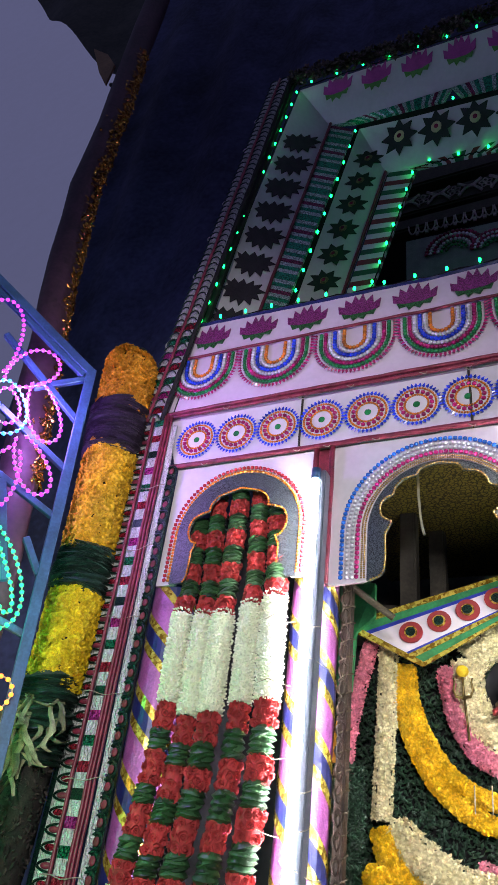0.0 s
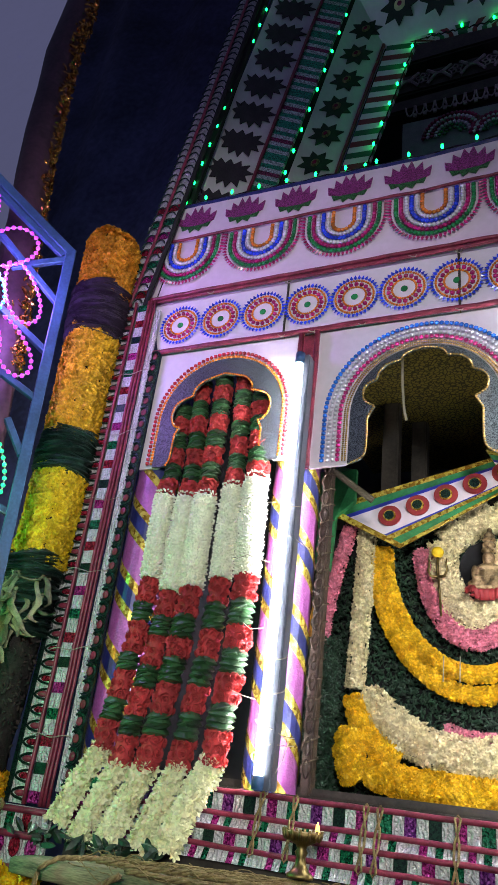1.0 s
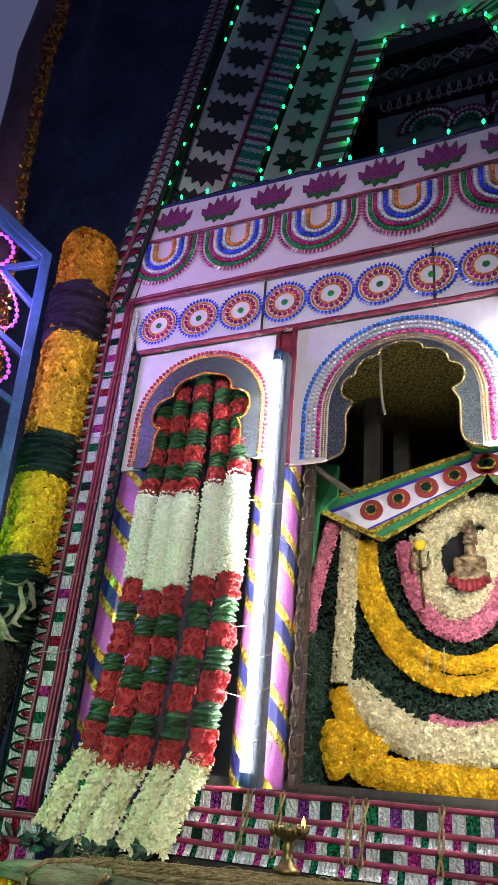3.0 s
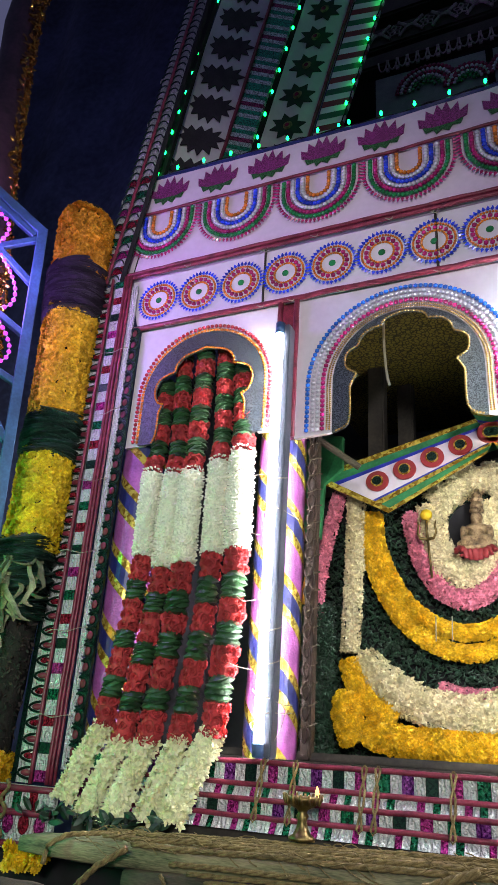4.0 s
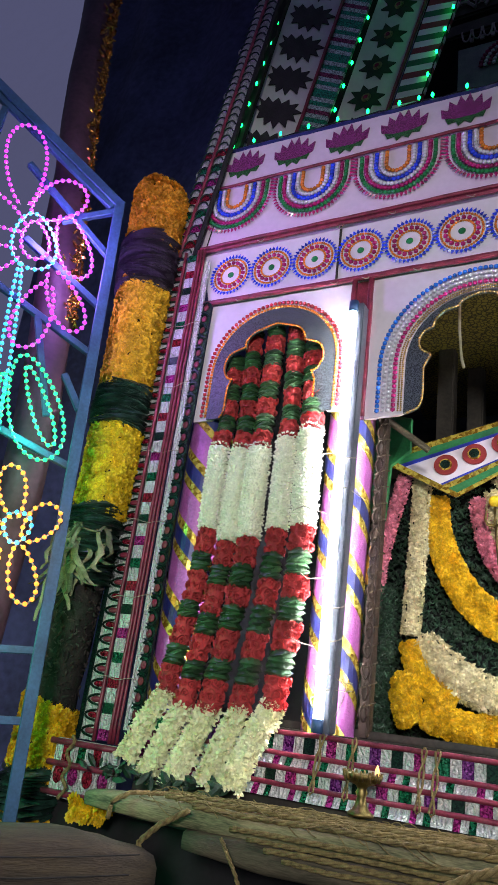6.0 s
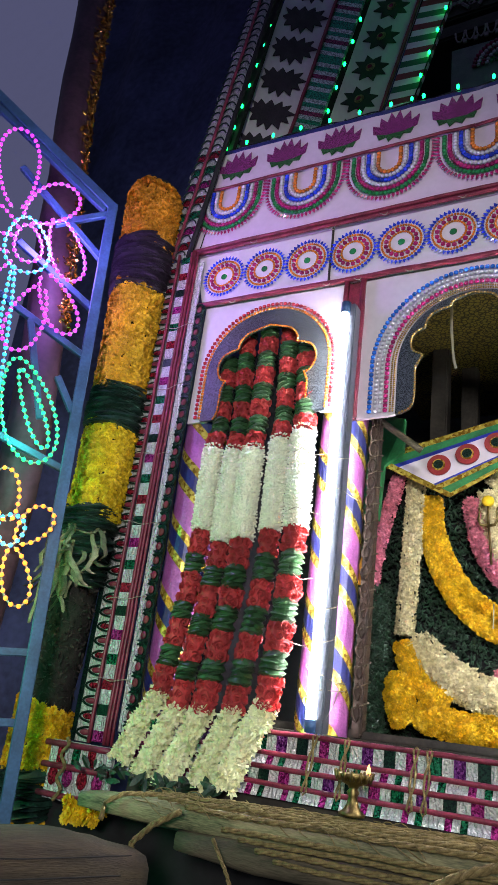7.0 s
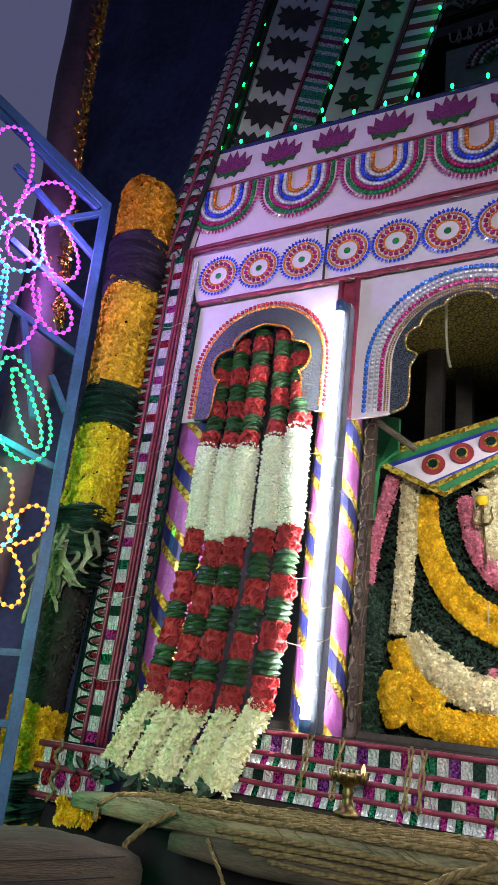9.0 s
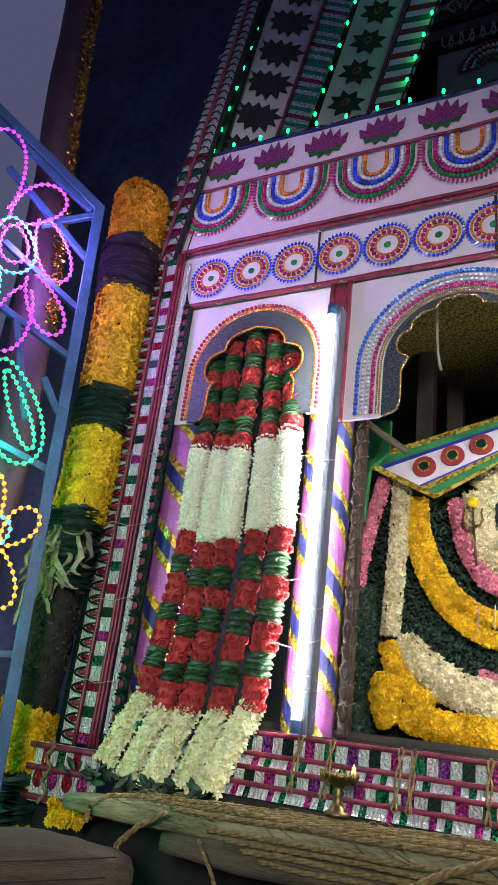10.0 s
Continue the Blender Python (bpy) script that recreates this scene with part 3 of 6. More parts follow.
def striped_band(name, out_low, out_top, in_low, in_top, y, pattern, count, slant, out_mid, in_mid, count_top):
    (ax, az), (bx, bz), (cx, cz), (dx, dz) = out_low, out_top, in_low, in_top
    for flip in (False, True):
        m = umirror if flip else (lambda q: q)
        bz, dz = (2 * out_mid - out_top[1], 2 * in_mid - in_top[1]) if flip else (out_top[1], in_top[1])
        for o0, o1, i0, i1, n in (((ax, az), (bx, bz), (cx, cz), (dx, dz), count), ((bx, bz), (UX, out_mid), (dx, dz), (UX, in_mid), count_top)):
            for k in range(n):
                s0, s1 = k / n, (k + 1) / n
                sh = slant / n
                f = lambda p, q, s: (m(p[0] + (q[0] - p[0]) * max(0, min(1, s))), y, p[1] + (q[1] - p[1]) * max(0, min(1, s)))
                part(name, slab([f(o0, o1, s0), f(o0, o1, s1), f(i0, i1, s1 + sh), f(i0, i1, s0 + sh)], 0.012), pattern[k % len(pattern)], upper)


SEQ = {n: glitter("sequin_" + n, c, d, 300, 0.4, 0.4) for n, c, d in (("white", (0.66, 0.80, 0.80), (0.16, 0.22, 0.22)), ("green", (0.03, 0.42, 0.25), (0.01, 0.09, 0.05)), ("maroon", (0.34, 0.05, 0.15), (0.05, 0.01, 0.02)))}
GREENBOARD = mat("green_paint", (0.015, 0.12, 0.06), 0.6, vary=0.2)
DARKRED = mat("dark_red_paint", (0.20, 0.02, 0.035), 0.6, vary=0.2)
striped_band("sequin_stripe", ext(*STRO), STRO[1], ext(*STRI), STRI[1], 0.062, [SEQ[n] for n in ("white", "green", "white", "green", "green", "white", "green", "white", "maroon")], 72, -2.4, 4.675, 4.585, 30)
striped_band("board_stripe", ext(*PINO), PINO[1], ext(*PINI), PINI[1], 0.14, [WHITE, GREENBOARD, WHITE, DARKRED], 34, 0.0, 4.295, 4.245, 10)


def cutout(name, centre, s, points, material, y, label="", lean=0.0, tall=1.0, slope=0.0):
    """A flat shape on a board; slope: how far it goes back for each metre sideways."""
    c, d = math.cos(lean), math.sin(lean)
    return part(name, slab([(centre[0] + s * (c * a - d * b), y + centre[1] + slope * s * (c * a - d * b), centre[2] + s * tall * (d * a + c * b)) for a, b in points], 0.005), material, upper, label)


SPRAY = [(-0.80, 0.42), (-0.62, 0.16), (-0.78, 0.06), (-0.58, -0.08), (-0.60, -0.30), (-0.36, -0.26), (-0.26, -0.52), (-0.08, -0.36), (0.10, -0.62), (0.20, -0.36), (0.50, -0.56), (0.46, -0.26), (0.76, -0.32),
         (0.58, -0.08), (0.86, 0.00), (0.54, 0.12), (0.62, 0.30), (0.34, 0.22), (0.26, 0.42), (0.06, 0.26), (-0.12, 0.46), (-0.26, 0.28), (-0.48, 0.46), (-0.56, 0.30)]
STAR = [((0.66 if k % 2 == 0 else 0.40) * math.sin(math.pi * k / 8), (0.66 if k % 2 == 0 else 0.40) * math.cos(math.pi * k / 8)) for k in range(16)]
LEAFDARK = mat("dark_leaf_cutout", (0.03, 0.02, 0.03), 0.6, vary=0.4)
STARDARK = mat("dark_star_cutout", (0.012, 0.02, 0.018), 0.6, vary=0.4)
for flip in (False, True):
    m = umirror if flip else (lambda q: q)
    for k in range(9):
        z = 3.50 + 0.158 * k
        x = (lerp_x(*LEAFO, z + 0.03) + lerp_x(*LEAFI, z - 0.0)) / 2
        if z < 4.75:
            cutout("leaf_cutout", (m(x), 0, z), 0.122, [(-a, b) for a, b in reversed(SPRAY)] if flip else SPRAY, LEAFDARK, 0.041, lean=(0.25 if flip else -0.25), tall=1.15, slope=(-0.18 if flip else 0.18))
    for k in range(7):
        z = 3.52 + 0.148 * k
        if z < 4.45:
            x = (lerp_x(*STARO, z + 0.02) + lerp_x(*STARI, z - 0.02)) / 2
            st = cutout("star_cutout", (m(x), 0, z), 0.104, STAR, STARDARK, 0.112, lean=0.2, slope=(-0.26 if flip else 0.26))
            v, f = scatter(BALL2, [Matrix.Translation((m(x), 0.110, z)) @ Matrix.Diagonal((0.021, 0.004, 0.021, 1))])
            mesh_object("pale_disc", v, f, STONE, st, smooth=True)
            v, f = scatter(BALL2, [Matrix.Translation((m(x), 0.106, z)) @ Matrix.Diagonal((0.009, 0.004, 0.009, 1))])
            mesh_object("red_centre", v, f, BEAD["maroon"], st, smooth=True)
for k in range(-2, 2):
    x = UX + 0.165 * (k + 0.5)
    st = cutout("star_cutout", (x, 0, 4.46 - 0.1 * (x - UX)), 0.124, STAR, STARDARK, 0.100, tall=1.75)
    v, f = scatter(BALL2, [Matrix.Translation((x, 0.099, 4.46 - 0.1 * (x - UX))) @ Matrix.Diagonal((0.024, 0.004, 0.045, 1))])
    mesh_object("pale_disc", v, f, CREAM, st, smooth=True)
    v, f = scatter(BALL2, [Matrix.Translation((x, 0.096, 4.46 - 0.1 * (x - UX))) @ Matrix.Diagonal((0.010, 0.004, 0.018, 1))])
    mesh_object("red_centre", v, f, BEAD["maroon"], st, smooth=True)
for k in range(-3, 4):
    lotus("lotus", UX + 0.05 + 0.196 * k, 0.020, 4.850 - 0.1 * 0.196 * k, 0.140, LOTUSPINK, LOTUSGREEN, upper, tall=2.2)
for a, b in ((STARI, 0.138), (STRO, 0.052)):
    for flip in (False, True):
        m = umirror if flip else (lambda q: q)
        lo = ext(*a)
        cane("batten", (m(lo[0]), b, lo[1]), (m(a[1][0]), b, a[1][1]), 0.007, MAROON, upper)

# the room behind the upper frame, with its carved lattice; a black wall paints its darkness
part("back_wall", slab([(-0.5, 0.75, 3.0), (1.6, 0.75, 3.0), (1.6, 0.75, 5.2), (-0.5, 0.75, 5.2)], 0.05), BLACKSHADE, upper)
part("inner_panel", slab([(0.235, 0.5, 3.7), (0.70, 0.5, 3.7), (0.70, 0.5, 4.225), (0.235, 0.5, 4.247)], 0.02), DIMBOARD, upper, "pale panel with bead arcs, greyed to paint in shade")
part("inner_panel", slab([(0.73, 0.5, 3.7), (1.05, 0.5, 3.7), (1.05, 0.5, 4.21), (0.73, 0.5, 4.222)], 0.02), DIMBOARD, upper, "pale panel with bead arcs, greyed to paint in shade")
for c, zc, s in ((0.455, 4.10, 0.125), (0.625, 4.07, 0.095), (0.82, 4.08, 0.11)):
    for q, colour, size in ((1.0, "maroon", 0.011), (0.86, "pearl", 0.009), (0.72, "maroon", 0.009), (0.58, "pearl", 0.009), (0.44, "green", 0.009), (0.28, "green", 0.009)):
        beads("bead_arc", [(c + s * q * math.cos(math.pi * k / 16), 0.49, zc + s * q * math.sin(math.pi * k / 16)) for k in range(17)], 0.019, size, BEAD[colour], upper)
CARVED = mat("carved_dull_wood", (0.30, 0.26, 0.26), 0.7, vary=0.5, scale=30)
part("carved_beam", box(0.0, 1.1, 0.53, 0.60, 4.49, 4.62, 0.01), DARKWOOD, upper)
part("carved_beam", box(0.0, 1.1, 0.50, 0.58, 4.66, 4.80, 0.01), DARKWOOD, upper)
part("carved_beam", box(0.0, 1.1, 0.52, 0.60, 4.36, 4.44, 0.01), DARKWOOD, upper)
for k in range(6):
    x = 0.245 + 0.15 * k
    for sg in (1, -1):
        part("lattice_bar", sweep([(x - 0.055, 0.522, 4.556 - 0.045 * sg), (x - 0.02, 0.516, 4.556 - 0.006 * sg), (x + 0.02, 0.516, 4.556 + 0.006 * sg), (x + 0.055, 0.522, 4.556 + 0.045 * sg)], 0.008, 5), CARVED, upper)
    for a in (0.4, 1.66, 2.9, 4.2, 5.4):
        part("carved_petal", sweep([(x + 0.075 + 0.034 * s * math.cos(a) - 0.012 * math.sin(3.14 * s) * math.sin(a) * e, 0.520, 4.556 + 0.034 * s * math.sin(a) + 0.012 * math.sin(3.14 * s) * math.cos(a) * e) for e, run in ((1, range(6)), (-1, range(5, -1, -1))) for s in (j / 5 for j in run)], 0.0035, 4), CARVED, upper)
for k in range(17):
    x = 0.27 + 0.044 * k
    part("hanging_loop", sweep([(x + 0.019 * math.cos(a), 0.49, 4.335 - 0.062 * math.sin(a) * (1 if a <= 3.15 else 0)) for a in (math.pi * j / 8 for j in range(9))], 0.0042, 5), CARVED, upper)
    part("hanging_tab", box(x + 0.014, x + 0.030, 0.486, 0.494, 4.262, 4.284), CARVED, upper)

# the mirror-work edging up the side of the chariot
edge_x = lambda z: -0.569 + 0.155 * (z - 2.988)


DULLRED = mat("dull_red_cloth", (0.16, 0.03, 0.035), 0.7, vary=0.4)


def edging(flip):
    m = mirror if flip else (lambda q: q)
    post = thing("mirror_work_post", "tall side post of mirror-work strips in white, pink and green", "post", "side posts")
    # outer face: red lobes in dark rings on silver
    part("side_face", slab([(m(-0.658), -0.014, 1.36), (m(-0.592), -0.024, 1.36), (m(-0.594), -0.024, 2.97), (m(-0.660), -0.014, 2.97)], 0.012), SILVER, post)
    for k in range(38):
        z = 1.385 + 0.0418 * k
        ring = [(m(-0.598 - 0.044 * math.sin(math.pi * t) ** 0.6), -0.026 + 0.006 * t, z + 0.030 * (t - 0.5)) for t in (j / 10 for j in range(11))]
        part("arc_trim", sweep(ring, 0.0036, 5), DARKFOIL, post)
        v, f = scatter(BALL2, [Matrix.Translation((m(-0.612), -0.024, z)) @ Matrix.Diagonal((0.019, 0.006, 0.0085, 1))])
        mesh_object("lobe", v, f, (MAROON, REDFOIL)[k % 2], post, smooth=True)
    part("dark_edge", sweep([(m(-0.658), -0.016, 1.36), (m(-0.660), -0.016, 2.97)], 0.008, 6), DARKFOIL, post)
    cane("batten", (m(-0.588), -0.032, 1.36), (m(-0.592), -0.032, 2.99), 0.0055, MAROON, post)
    z, k = 1.365, 0
    colours = [PINKFOIL, SILVER, DARKFOIL, SILVER, REDFOIL, SILVER, GREENFOIL, SILVER]
    while z < 2.97:
        h = 0.029 if k % 2 == 0 else 0.040
        part("mirror_square", slab([(m(-0.582), -0.026, z), (m(-0.542), -0.026, z), (m(-0.542), -0.026, min(z + h, 2.985)), (m(-0.582), -0.026, min(z + h, 2.985))], 0.006), colours[k % 8], post)
        z += h
        k += 1
    for x, r in ((-0.535, 0.0055), (-0.523, 0.005), (-0.510, 0.0045)):
        cane("batten", (m(x), -0.030, 1.36), (m(x - 0.004), -0.030, 2.99), r, MAROON, post)
    part("silver_strip", slab([(m(-0.502), -0.022, 1.40), (m(-0.482), -0.022, 1.40), (m(-0.490), -0.022, 2.95), (m(-0.512), -0.022, 2.95)], 0.008), SILVER, post)
    part("scallop_board", slab([(m(-0.492), -0.016, 1.36), (m(-0.455), -0.016, 1.36), (m(-0.462), -0.016, 2.78), (m(-0.500), -0.016, 2.78)], 0.01), DARKFOIL, post)
    for k in range(32):
        z = 1.40 + 0.0435 * k
        v, f = scatter(BALL2, [Matrix.Translation((m(-0.474), -0.019, z)) @ Matrix.Diagonal((0.010, 0.003, 0.012, 1))])
        mesh_object("scallop", v, f, DULLRED if k % 2 else MAROON, post, smooth=True)
        ring = [(m(-0.474 + 0.019 * math.cos(a)), -0.019, z + 0.021 * math.sin(a)) for a in (math.pi * (-0.75 + 1.5 * j / 10) for j in range(11))]
        part("scallop_ring", sweep(ring, 0.0045, 5), DARKFOIL, post)
    # the slanting continuation beside the upper storey
    z, k = 2.985, 0
    while z < 5.1:
        h = 0.034
        q = lambda o, zz: (m(edge_x(zz) + o), -0.022, zz)
        for o, wide in ((-0.100, 0.046), (-0.047, 0.047)):
            tone = SILVER if k % 2 == 0 or z > 3.45 else (REDFOIL, PINKFOIL, GREENFOIL)[(k // 2) % 3]
            part("mirror_square", slab([q(o, z), q(o + wide, z), q(o + wide, z + h), q(o, z + h)], 0.006), tone, post)
            rim = [(m(edge_x(z) + o + wide * s), -0.031, z + 0.004 + 0.021 * math.sin(math.pi * s) ** 0.6) for s in (j / 6 for j in range(7))]
            part("arc_trim", sweep(rim, 0.0030, 5), DARKFOIL, post)
        z += h
        k += 1
    cane("batten", (m(edge_x(2.98) - 0.0505), -0.032, 2.98), (m(edge_x(5.12) - 0.0505), -0.032, 5.12), 0.007, MAROON, post)
    cane("batten", (m(edge_x(2.98) + 0.010), -0.024, 2.98), (m(edge_x(5.12) + 0.010), -0.024, 5.12), 0.010, BLACKSHADE, post)
    part("side_cloth", slab([(m(-0.665), 0.06, 2.9), (m(edge_x(2.98) + 0.02), 0.0, 2.9), (m(edge_x(5.12) + 0.02), 0.0, 5.12), (m(edge_x(5.12) - 0.10), 0.06, 5.12)], 0.02), BLACKSHADE, post)
    return post


edging(False)
edging(True)
head = thing("fringe", "dull tinsel fringe along the top edge of the upper storey", "fringe")
rng = random.Random(3)
for flip in (False, True):
    m = mirror if flip else (lambda q: q)
    ms = []
    for k in range(420):
        s = rng.random()
        ms.append(facing((m(-0.25 + s * (CX + 0.25)), rng.uniform(-0.03, 0.02), 5.12 - 0.08 * s + rng.uniform(-0.035, 0.045)), (0, -1, 0.3), 0.022, rng, 0.9))
    v, f = scatter(STARFLOWER, ms)
    tagged(mesh_object("tinsel", v, f, mat("dull_tinsel", (0.10, 0.085, 0.07), 0.5, 0.4, vary=0.5, island=0.6), head), kind="stuff")


# fairy lights: small capsules on a dark wire
def fairy_string(path, count, label, wire=True):
    st = thing("fairy_light_string", label, "string light", "fairy lights")
    if wire:
        part("wire", sweep([along(path, i / 40)[0] + Vector((0, -0.002, 0.006 * math.sin(i * 2.1))) for i in range(41)], 0.003, 5), BLACKSHADE, st)
    for k in range(count):
        p = along(path, (k + 0.5) / count)[0]
        v, f = scatter(BALL2, [Matrix.Translation(p + Vector((0, -0.010, 0.010))) @ Matrix.Diagonal((0.0055, 0.0055, 0.011, 1))])
        bulb = mesh_object("bulb", v, f, LED["green"], st, smooth=True)
    return st


GLOW = "green glowing fairy lights on a dark wire"
fairy_string([(L + 0.02, 0.0, Z_TOP(L) + 0.010), (CX, 0.0, Z_TOP(CX) + 0.012), (R - 0.02, 0.0, Z_TOP(R) + 0.010)], 18, GLOW)
part("cornice_trim", sweep([along([(L, 0.004, Z_TOP(L) + 0.002), (CX, 0.004, Z_TOP(CX) + 0.004), (R, 0.004, Z_TOP(R) + 0.002)], i / 60)[0] for i in range(61)], 0.010, 6, 0.2), NAVY, facade)
SUNK = []
for flip in (False, True):
    m = umirror if flip else (lambda q: q)
    for (lo, hi), y, n, mid in ((LEAFO, 0.022, 16, 5.02), (STARO, 0.088, 11, 4.60), (PINI, 0.132, 8, 4.245)):
        a = ext(lo, hi, 3.44)
        SUNK.append(fairy_string([(m(a[0]), y, a[1]), (m(hi[0]), y, 2 * mid - hi[1] if flip else hi[1])], n, GLOW))
for (lo, hi), y, n, mid in ((LEAFO, 0.020, 11, 5.02), (STARO, 0.085, 9, 4.60), (PINI, 0.130, 3, 4.245)):
    SUNK.append(fairy_string([(hi[0], y, hi[1]), (umirror(hi[0]), y, 2 * mid - hi[1])], n, GLOW))


# boards slope back into the wall, pushed along camera rays to keep the view
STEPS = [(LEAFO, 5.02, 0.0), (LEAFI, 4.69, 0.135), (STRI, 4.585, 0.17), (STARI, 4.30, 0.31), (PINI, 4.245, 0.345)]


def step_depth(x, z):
    """How far back the frames have stepped here, as the inverse of their scaling from the camera."""
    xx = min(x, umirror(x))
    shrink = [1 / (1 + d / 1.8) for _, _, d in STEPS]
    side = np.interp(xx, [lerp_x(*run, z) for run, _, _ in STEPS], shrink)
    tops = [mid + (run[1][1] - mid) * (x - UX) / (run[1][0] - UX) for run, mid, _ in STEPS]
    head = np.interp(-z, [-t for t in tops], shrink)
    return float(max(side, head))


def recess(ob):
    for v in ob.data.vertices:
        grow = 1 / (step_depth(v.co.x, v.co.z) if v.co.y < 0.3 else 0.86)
        # the fixed point is about where the camera stands
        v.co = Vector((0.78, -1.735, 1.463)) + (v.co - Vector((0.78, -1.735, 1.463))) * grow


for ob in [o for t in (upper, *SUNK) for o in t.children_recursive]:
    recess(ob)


# ---- pillars and tube lights ----
def spiral_pillar(x, y, r, z0, z1, phase):
    p = thing("spiral_pillar", "purple satin pillar wound with navy and gold ribbon", "pillar", "pillars", at=(x, y, z0))
    h = z1 - z0
    part("shaft", sweep([(0, 0, h * i / 12) for i in range(13)], r, 28, 0.012), PURPLE, p, smooth=True)
    pitch, width = 0.43, 0.115
    turns = h / pitch + 1
    for start, (lo, hi, m, lift) in [(q, r4) for q in (0, 1) for r4 in ((-0.5, -0.22, GOLD, 0.0025), (-0.22, 0.22, NAVY, 0.0022), (0.22, 0.5, GOLD, 0.0025))]:
        bm, prev = bmesh.new(), None
        n = int(turns * 28)
        for i in range(n + 1):
            a = phase + math.pi * start - 2 * math.pi * i / 28
            zc = pitch * (i / 28 - 0.5)
            row = []
            for e in (lo, hi):
                zz = max(0.0, min(h, zc + e * width))
                row.append(bm.verts.new(((r + lift) * math.cos(a), (r + lift) * math.sin(a), zz)))
            if prev:
                bm.faces.new((prev[0], prev[1], row[1], row[0]))
            prev = row
        part("ribbon", bm, m, p)
    return p


for x, ph in ((0.050, 2.1), (-0.432, 2.6), (mirror(0.050), 1.0), (mirror(-0.432), 0.5)):
    spiral_pillar(x, 0.082, 0.068, 1.44, 2.345, ph)


def tube_light(x):
    t = thing("tube_light", "lit white tube light on a slim aluminium batten", "tube light", "tube lights", at=(x, -0.045, 1.462))
    part("batten", box(0.010, 0.029, -0.014, 0.030, 0.0, 1.185, 0.003), ALU, t)
    part("tube", sweep([(-0.004, -0.012, 0.03), (-0.004, -0.012, 1.155)], 0.0108, 16), TUBEGLASS, t, "glowing white tube", True)
    for z0, z1 in ((0.0, 0.03), (1.155, 1.19)):
        part("end_cap", sweep([(-0.002, -0.012, z0), (-0.002, -0.012, z1)], 0.0145, 14), BLUESTEEL, t, smooth=True)
    for z in (0.22, 0.30, 0.70):
        part("string_tie", sweep([(0.008 + 0.025 * math.cos(a), 0.005 + 0.032 * math.sin(a), z + 0.012 * math.sin(a)) for a in (0.45 * k for k in range(15))], 0.0017, 5), STRING, t)
    return t


tube_light(0.080)
tube_light(mirror(0.080))


ties = thing("binding_string", "pale strings bound round pillar, post and tube light", "string")
for z, dz in ((1.545, 0.022), (1.60, -0.015), (2.06, 0.012)):
    part("loop", sweep([(0.078 + 0.038 * math.cos(a), 0.034 + 0.118 * math.sin(a), z + dz * math.cos(a) + 0.003 * math.sin(5 * a)) for a in (2 * math.pi * k / 24 for k in range(25))], 0.0015, 5), STRING, ties)
part("loose_end", sweep([(0.110, 0.0, 1.60), (0.122, 0.0, 1.57), (0.118, -0.02, 1.53), (0.105, -0.04, 1.49), (0.100, -0.05, 1.455)], 0.0018, 5), STRING, ties)
for k in range(6):
    z = 1.53 + 0.23 * k
    part("wire_tie", sweep([(-0.610 + 0.135 * t, -0.038 - 0.006 * math.sin(3 * t + k), z + 0.012 * math.sin(k * 1.9) * (t - 0.5) + 0.004 * math.sin(9 * t)) for t in (j / 8 for j in range(9))], 0.0014, 5), STRING, ties)
for k in range(4):
    z = 1.66 + 0.17 * k
    part("loose_end", sweep([(-0.04 + 0.004 * k, -0.09, z), (0.00, -0.095, z + 0.01), (0.03, -0.09, z - 0.012 * (k % 2)), (0.055, -0.07, z - 0.004)], 0.0013, 5), STRING, ties)
hanging = thing("loop_fringe", "thin wire with small pale loops beside the sloping edge", "fringe")
part("wire", sweep([(edge_x(z) - 0.125, 0.03, z) for z in (3.0 + 0.1 * k for k in range(22))], 0.003, 5), BLACKSHADE, hanging)
for k in range(26):
    z = 3.03 + 0.078 * k
    dx = 0.022 * math.sin(k * 2.3)
    part("loop", sweep([(edge_x(z) - 0.130 + dx + 0.011 * math.cos(a), 0.028, z + 0.014 * math.sin(a)) for a in (0.55 * j for j in range(12))], 0.003, 5), GREYWALL, hanging)


# ---- the flower garlands in the arch ----
def rolled_rose(seed):
    """A loose rose of one long ruffled petal rolled up, facing +z."""
    rng = random.Random(seed)
    verts, faces, n = [], [], 44
    p1, p2 = rng.uniform(0, 6), rng.uniform(0, 6)
    for i in range(n + 1):
        s = i / n
        a, r = 2 * math.pi * 3.4 * s, 0.08 + 0.86 * s ** 1.1
        wave = 1 + 0.16 * math.sin(a * 1.55 + p1) + 0.10 * math.sin(a * 3.7 + p2)
        top = 0.50 - 0.42 * s ** 1.8 + 0.13 * math.sin(a * 2.35 + p2)
        for q, h in ((0.60, -0.45), (0.90 * wave, top - 0.16), (1.16 * wave, top)):
            verts.append((r * q * math.cos(a), r * q * math.sin(a), h))
        if i:
            b = 3 * (i - 1)
            faces += [(b, b + 3, b + 4, b + 1), (b + 1, b + 4, b + 5, b + 2)]
    return verts, faces


